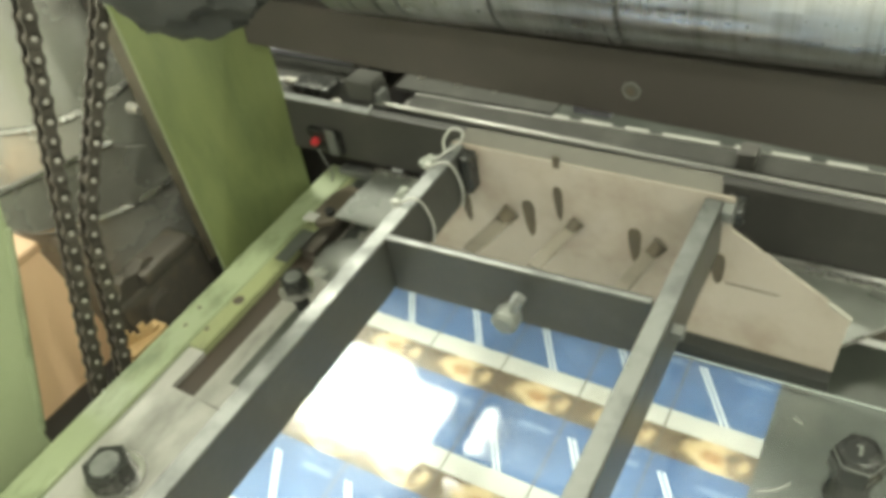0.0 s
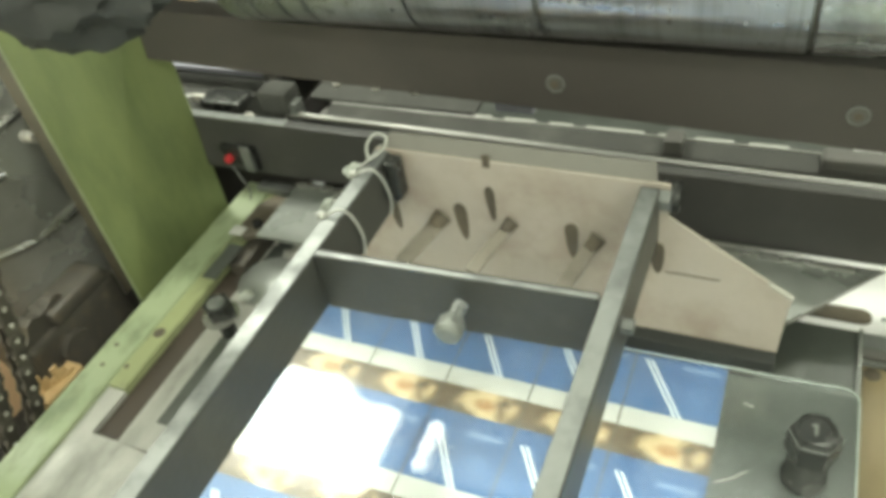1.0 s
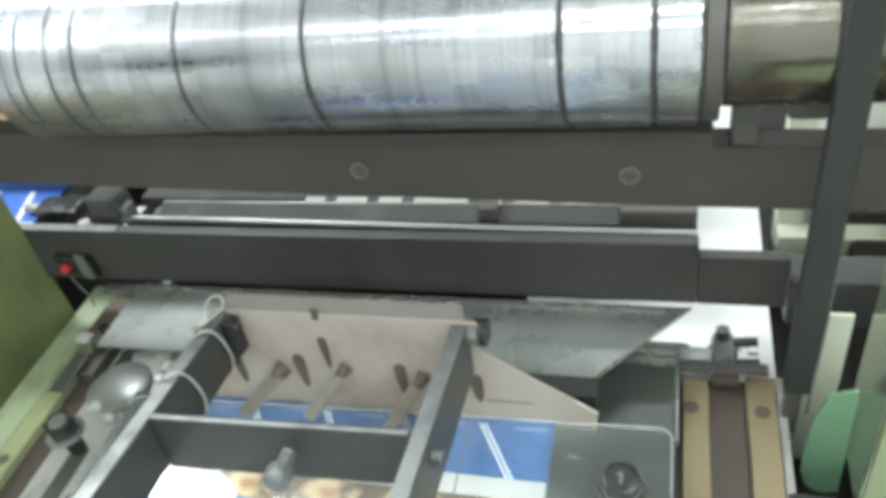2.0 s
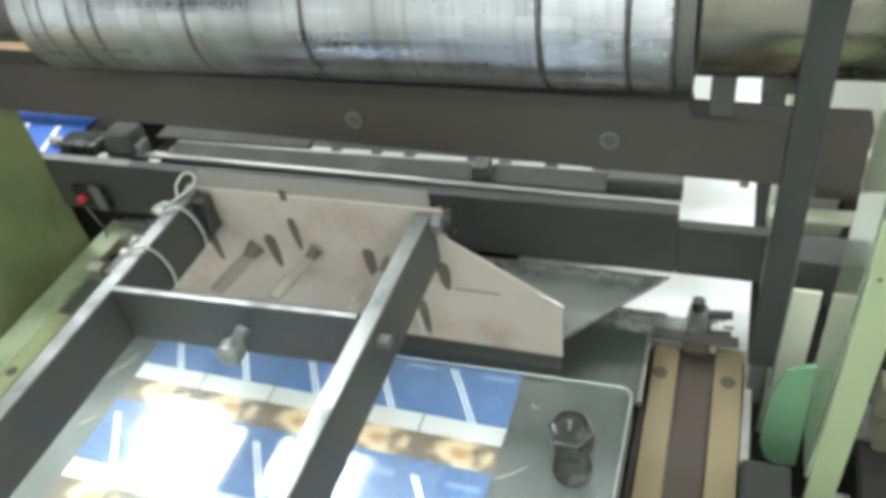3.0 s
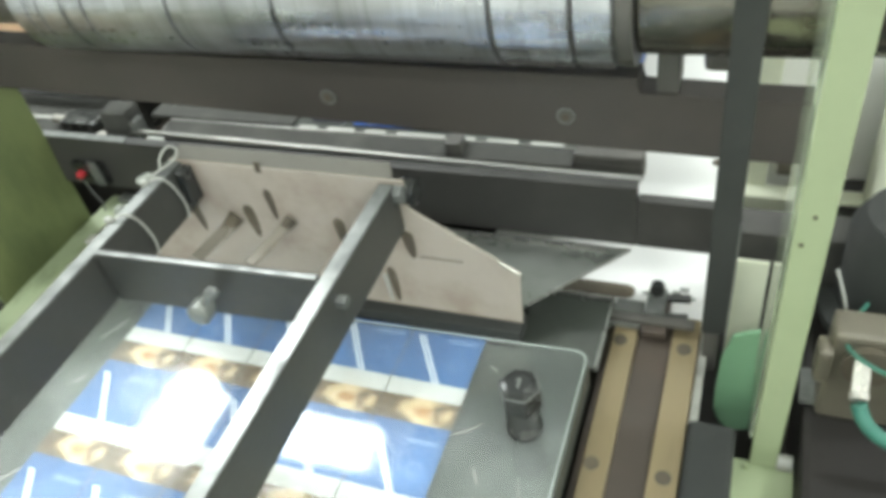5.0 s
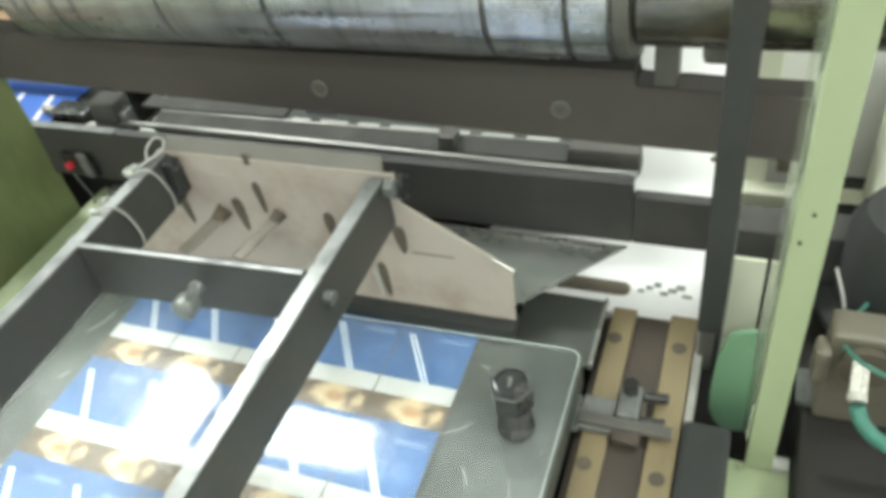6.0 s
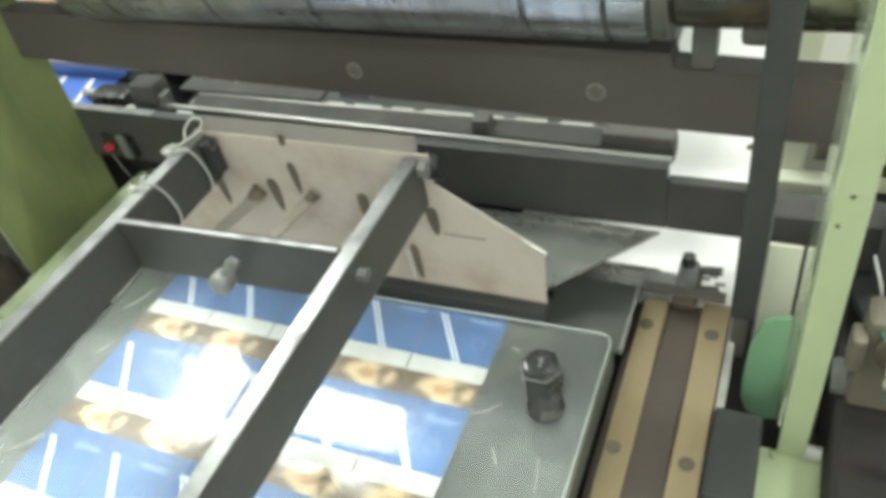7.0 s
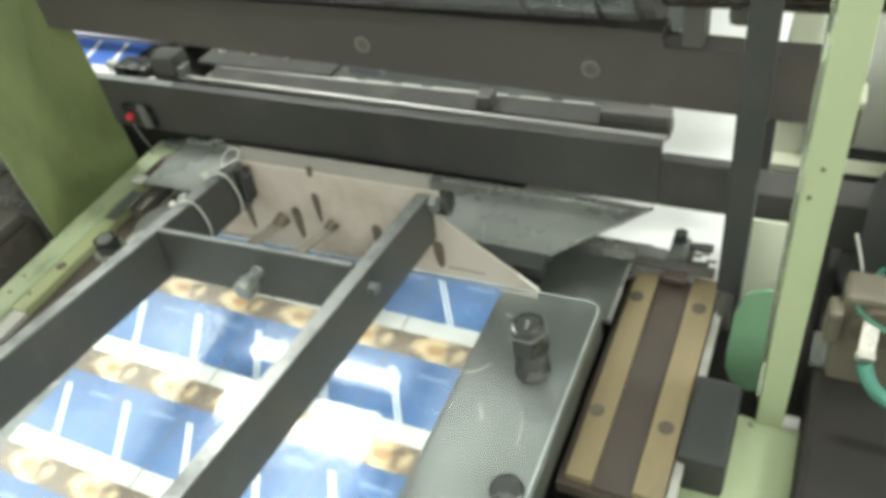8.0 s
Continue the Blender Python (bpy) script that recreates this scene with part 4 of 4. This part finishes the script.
def left_gripper():
    """Carriage in the left channel, twin of the one on the brass rails."""
    t = thing("gripper_carriage", "dark oily gripper carriage in the steel channel", "gripper", (-0.4405, 0.1, -0.0522))
    part("runner", box(B(), -0.0085, 0.0085, -0.04, 0.05, 0.0, 0.014, 0.002), "chain", t, "dark brown runner")
    o = [(-0.016, -0.012), (-0.004, -0.026), (0.012, -0.018), (0.016, -0.002), (0.034, 0.002), (0.038, 0.014), (0.018, 0.018), (0.014, 0.034), (-0.006, 0.038), (-0.016, 0.02)]
    part("claw", plate(B(), o, 0.005, lambda u, v, h: (u, v + 0.012, 0.0212 + h)), "slot_dark", t, "dark brown claw plate")
    part("post", rod(B(), (0.0, 0.006, 0.0141), (0.0, 0.006, 0.0211), 0.007, 12), "black_oxide", t)
    part("pale_tab", box(B(), -0.020, -0.006, -0.014, -0.002, 0.0263, 0.0285, 0.0008), "nylon", t, "pale worn tab")
    part("claw_screw", rod(B(), (0.002, 0.004, 0.0263), (0.002, 0.004, 0.031), 0.0052, 6), "black_oxide", t)
    part("finger", box(B(), 0.030, 0.05, 0.016, 0.024, 0.0214, 0.0262, 0.001), "bar_grey", t)
    part("oily_pad", box(B(), -0.017, -0.002, -0.066, -0.02, 0.0192, 0.0206, 0.0006), "table_steel", t, "greenish oily pad")
    return t


def rag_scraps():
    for i, (x, y, s) in enumerate(((-0.372, 0.125, 0.9), (-0.385, 0.165, 0.75), (-0.418, 0.172, 0.55), (-0.400, 0.142, 0.4), (-0.412, 0.058, 0.5), (-0.392, 0.048, 0.35))):
        t = thing("rag_scrap", "crumpled pale rag scrap on the steel plate", "rag", (x, y, -0.0495), group="rag scraps")
        bm = B()
        bmesh.ops.create_icosphere(bm, subdivisions=3, radius=0.014 * s)
        for v in bm.verts:
            v.co *= 1 + 0.5 * noise.noise(v.co * 140 + Vector((i * 7, 0, 0)))
            v.co.z = max(v.co.z * 0.6, -0.004) + 0.004
        part("cloth", bm, "rag", t, smooth=True)


def green_guard():
    """Leaning olive green guard sheet beside the rail."""
    t = thing("green_guard", "leaning translucent olive green guard sheet", "guard", (-0.548, 0.05, -0.082))
    a, b = Vector((0, 0, 0)), Vector((0.034, 0.12, 0.026))
    up = Vector((0.012, -0.005, 0.33))
    side = (b - a).cross(up).normalized() * 0.003
    bm = B()
    pts = [a, b, b + up * 1.0 + Vector((0.014, -0.01, 0)), a + up]
    low = [bm.verts.new(p) for p in pts]
    high = [bm.verts.new(p + side) for p in pts]
    bm.faces.new(low), bm.faces.new(high)
    for i in range(4):
        bm.faces.new((low[i], low[(i + 1) % 4], high[(i + 1) % 4], high[i]))
    part("sheet", bm, "olive", t)
    part("rim", rod(B(), a, a + up, 0.0014, 8), "rail_green", t, "worn edge")
    return t


def roller_chain(points, group):
    """A roller chain along a line: paired side plates, rollers and bright pin heads."""
    line = bent(points, 12)
    t = thing("roller_chain", "black oily roller chain with bright pins", "chain", line[0], group=group)
    pitch, spots, at = 0.0159, [line[0]], 0
    while at < len(line) - 1:
        if (line[at + 1] - spots[-1]).length < pitch:
            at += 1
        else:
            spots.append(spots[-1] + (line[at + 1] - spots[-1]).normalized() * pitch)
    link = B()
    for x in (-0.0048, 0.0048):
        for k in (0, 1):
            rod(link, (x - 0.0009, 0, k * pitch), (x + 0.0009, 0, k * pitch), 0.0072, 14)
        box(link, x - 0.0009, x + 0.0009, -0.0056, 0.0056, 0, pitch)
    rod(link, (-0.004, 0, 0), (0.004, 0, 0), 0.005, 12)
    first = part("link", link, "chain", t)
    pin_first = part("pin", rod(B(), (-0.0072, 0, 0), (0.0072, 0, 0), 0.0023, 10), "pin", first)
    for i, (a, b) in enumerate(zip(spots, spots[1:])):
        if i == 0:
            ob = first
        else:
            ob = new("link", first.data)
            ob.parent = t
            pin_ob = new("pin", pin_first.data)
            pin_ob.parent = ob
        way = (b - a).normalized()
        across = Vector((1, 0, 0))
        depth = way.cross(across).normalized()
        m = Matrix((across, depth, way)).transposed().to_4x4()
        ob.matrix_local = Matrix.Translation(a - spots[0]) @ m @ Matrix.Diagonal((0.82, 1, 1, 1) if i % 2 else (1, 1, 1, 1))
    return t


def sprocket():
    t = thing("sprocket", "dark oily chain sprocket", "sprocket", (-0.6, -0.015, -0.085))
    bm = B()
    o = []
    for k in range(40):
        a = 2 * math.pi * k / 40
        r = 0.055 if k % 4 in (0, 1) else 0.049
        o.append((r * math.cos(a), r * math.sin(a)))
    part("wheel", plate(bm, o, 0.014, lambda u, v, h: (h, u, v)), "chain", t)
    part("hub", lathe(B(), [(0.018, 0.0), (0.018, 0.03)], "x", (0.0, 0, 0), 28), "chain", t, smooth=True)
    return t


def left_back():
    p = thing("green_brace", "pale green painted slanted brace plate", "brace", (-0.57, 0, -0.95))
    part("plate", plate(B(), [(-0.10, 1.08), (-0.1076, 1.052), (-0.18, 0.876), (-0.19, 0.75), (-0.19, 0.0), (-0.4, 0.0), (-0.4, 1.08)], 0.012, lambda u, v, h: (h, u, v)), "pale_green", p)
    part("flange", rod(B(), (0.012, -0.1076, 1.052), (0.012, -0.18, 0.876), 0.003, 8), "rail_green", p, "rounded worn edge")
    o = thing("plywood_box", "orange-brown plywood box behind the chains", "box", (-0.74, -0.02, -0.95))
    part("body", plate(B(), [(-0.118, 0.0), (0.142, 0.0), (0.142, 0.72), (0.055, 0.935), (-0.118, 0.935)], 0.19, lambda u, v, h: (u, -0.218 + h, v)), "orange_board", o)
    part("lid", box(B(), -0.124, 0.056, -0.222, -0.024, 0.9352, 0.945, 0.003), "orange_board", o)
    part("batten", box(B(), 0.1422, 0.150, -0.218, -0.03, 0.66, 0.70, 0.002), "orange_board", o)
    g = thing("gear_housing", "dark oily gear housing behind the chains", "housing", (-0.6, 0.0, -0.95))
    part("body", box(B(), -0.02, 0.02, -0.055, 0.06, 0.0, 0.895, 0.006), "chain", g)
    part("cap", box(B(), -0.012, 0.024, -0.02, 0.05, 0.8952, 0.912, 0.005), "chain", g)
    w = thing("wood_chip", "splintered pale wood block by the chains", "wood block", (-0.557, -0.058, -0.1))
    bm = B()
    box(bm, -0.010, 0.010, -0.024, 0.022, -0.045, 0.022, 0.002)
    for k in range(7):
        box(bm, -0.008 + 0.0022 * k, -0.0064 + 0.0022 * k, -0.018 + 0.004 * k, -0.0145 + 0.005 * k, 0.02, 0.027 + 0.006 * ((k * 5) % 3))
    part("block", bm, "wood", w)
    s = thing("steel_duct", "shiny bent stainless steel duct", "duct", (-0.82, 0.12, -0.1))
    bm = B()
    lathe(bm, [(0.13, -0.85), (0.13, 0.05), (0.10, 0.16), (0.10, 0.6)], "z", sides=48)
    part("shell", bm, "duct_steel", s, smooth=True)
    for z in (0.05, 0.16):
        part("seam", lathe(B(), [(0.134 if z < 0.1 else 0.104, z - 0.004), (0.136 if z < 0.1 else 0.106, z), (0.134 if z < 0.1 else 0.104, z + 0.004)], "z", sides=48), "bare_steel", s, "bright folded seam", smooth=True)
    skirt = part("skirt", plate(B(), [(-0.21, 0.163), (-0.05, 0.13), (0.0, 0.1), (0.02, 0.0), (-0.06, 0.06), (-0.16, 0.1)], 0.006, lambda u, v, h: (0.122 + h, u, v)), "duct_steel", s, "curved stainless skirt")
    part("skirt_rim", rod(B(), (0.128, -0.21, 0.166), (0.128, -0.04, 0.13), 0.004, 14), "bare_steel", skirt, "bright rolled rim", smooth=True)
    part("stud", rod(B(), (0.128, 0.0, 0.15), (0.145, 0.0, 0.15), 0.006, 12), "pin", s)
    c = thing("dark_curtain", "dark brown hanging side sheet", "sheet", (-0.6, 0.07, -0.2))
    part("sheet", box(B(), -0.045, 0.035, 0.03, 0.036, -0.75, 0.6, 0.002), "tan_cast", c)
    h = thing("cloth_bundle", "lumpy black cloth bundle hanging on a rod", "bundle", (-0.325, -0.045, 0.302))
    bm = B()
    bmesh.ops.create_icosphere(bm, subdivisions=4, radius=1.0)
    for v in bm.verts:
        v.co = Vector((v.co.x * 0.062, v.co.y * 0.03, v.co.z * 0.032)) * (1 + 0.28 * noise.noise(v.co * 2.2) + 0.14 * noise.noise(v.co * 7.0))
    part("cloth", bm, "black_rubber", h, smooth=True)
    part("hanger", rod(B(), (-0.02, 0.0, 0.02), (-0.06, 0.02, 1.778), 0.008, 12), "black_rubber", h, smooth=True)
    l = thing("indicator", "small dull red indicator lamp on black bracket", "indicator", (-0.464, 0.150, 0.030))
    part("bracket", box(B(), -0.014, 0.024, 0.006, 0.0125, -0.014, 0.012, 0.001), "black_oxide", l)
    part("tab", box(B(), 0.012, 0.022, 0.003, 0.0058, -0.012, 0.016, 0.0008), "bar_grey", l)
    part("lens", lathe(B(), [(0.0015, -0.004), (0.0038, -0.002), (0.0042, 0.0), (0.0042, 0.003)], "y", (-0.004, 0.0025, 0.0), 24), "red_lens", l, smooth=True)
    part("lead", tube(B(), bent([(0.0, 0.0, -0.006), (0.012, -0.006, -0.016), (0.014, -0.004, -0.03), (0.006, 0.0, -0.045)], 6), 0.0009, 6), "bar_grey", l)


left_rail(), rag_scraps(), green_guard()
left_slide = left_gripper()
bolt("slot_bolt", "bright hex bolt standing in the long slot", -0.404, 0.016, -0.0235, 0.0125, 0.013, 0.026, "black_oxide")
bolt("corner_bolt", "large black hex bolt on the steel plate", -0.430, -0.193, -0.0443, 0.0185, 0.018, 0.0, "black_oxide")
roller_chain([(-0.55, -0.130, -0.11), (-0.55, -0.124, -0.079), (-0.55, -0.071, 0.076), (-0.55, -0.011, 0.246), (-0.55, 0.0, 0.29)], "drive chains")
roller_chain([(-0.55, -0.108, -0.11), (-0.55, -0.094, -0.08), (-0.55, -0.072, -0.01), (-0.55, -0.052, 0.065), (-0.55, 0.0, 0.145), (-0.55, 0.05, 0.219), (-0.55, 0.085, 0.27)], "drive chains")
sprocket(), left_back()


def rear_sheet():
    """Printed sheet that slides into view on the feed board and back."""
    t = thing("rear_sheet", "blue printed sheet with white notches on feed board", "printed sheet", (0, 0.60, 0.0395))
    part("sheet", box(B(), -0.20, 0.06, 0.0, 0.30, 0.0, 0.0006), "blue_sheet", t)
    for k in range(6):
        x = -0.185 + 0.045 * k
        part("white_notch", plate(B(), [(x, 0.001), (x + 0.02, 0.001), (x + 0.01, 0.034)], 0.0003, lambda u, v, h: (u, v, 0.0008 + h)), "paper", t)
    return t


back_sheet = rear_sheet()


# ---- what moves ----
def motions():
    # printed board: one row forward in each stroke
    rows = [(0.0, 0.18), (0.1, 0.18), (0.3, 0.166), (0.4, 0.158), (0.5, 0.130), (0.6, 0.115), (0.7, 0.104), (0.8, 0.096), (0.9, 0.09), (1.1, 0.09), (5.9, 0.09), (6.0, 0.088), (6.1, 0.077), (6.2, 0.066), (6.3, 0.039), (6.4, 0.026), (6.5, 0.015), (6.6, 0.006), (6.7, 0.0), (6.9, 0.0), (8.0, 0.0)]
    walk(board, [(t, pose(0, y, -0.0004)) for t, y in rows])
    # gap bar draws back for each stroke and when the frame sinks
    rows = [(0.0, 0.05), (0.18, 0.05), (0.32, 0.0635), (0.8, 0.0635), (0.92, 0.05), (1.45, 0.05), (1.65, 0.0635), (2.6, 0.0635), (2.75, 0.05), (6.0, 0.05), (6.12, 0.0635), (6.6, 0.0635), (6.75, 0.05), (7.15, 0.05), (7.35, 0.0635), (8.0, 0.0635)]
    walk(gap_bar_ob, [(t, pose(0, y, 0.0008)) for t, y in rows])
    # gripper carriage on its rails
    rows = [(0.0, 0.034), (0.65, 0.034), (0.8, 0.06), (0.95, 0.11), (1.1, 0.145), (1.2, 0.15), (4.8, 0.15), (5.1, 0.12), (5.4, 0.06), (5.6, 0.036), (5.8, 0.034), (6.35, 0.034), (6.5, 0.06), (6.65, 0.11), (6.8, 0.145), (6.9, 0.15), (8.0, 0.15)]
    walk(slide, [(t, pose(0.115, y, -0.034)) for t, y in rows])
    walk(left_slide, [(t, pose(-0.4405, 0.112 + (y - 0.034) * 0.12, -0.0522)) for t, y in rows])
    # swinging frame: the far end sinks and comes up again
    rows = [(0.0, 0.0), (1.4, 0.0), (1.5, 0.003), (1.6, 0.010), (1.7, 0.025), (1.9, 0.045), (2.2, 0.0575), (2.45, 0.045), (2.6, 0.015), (2.75, 0.0), (2.9, 0.0), (7.2, 0.0), (7.3, 0.003), (7.4, 0.010), (7.5, 0.024), (7.7, 0.044), (8.0, 0.0575)]
    walk(frame_thing, [(t, pose(*HINGE, -math.degrees(math.asin(d / 0.455)))) for t, d in rows])
    # sheet on the feed board
    rows = [(0.0, 0.60), (3.8, 0.60), (4.05, 0.28), (4.3, 0.237), (4.8, 0.235), (5.0, 0.26), (5.5, 0.58), (5.8, 0.60), (8.0, 0.60)]
    walk(back_sheet, [(t, pose(0, y, 0.0395)) for t, y in rows])

    # sheet on the rear deck draws back and comes again
    rows = [(0.0, 0.31), (1.0, 0.31), (1.15, 0.21), (1.3, 0.18), (3.6, 0.18), (3.7, 0.19), (3.8, 0.208), (3.95, 0.225), (4.1, 0.25), (4.25, 0.30), (5.0, 0.31), (5.4, 0.24), (5.6, 0.18), (7.0, 0.18), (7.1, 0.215), (7.25, 0.205), (7.4, 0.20), (8.0, 0.2)]
    walk(deck_sheet, [(t, pose(-0.55, y, 0.0342)) for t, y in rows])


motions()
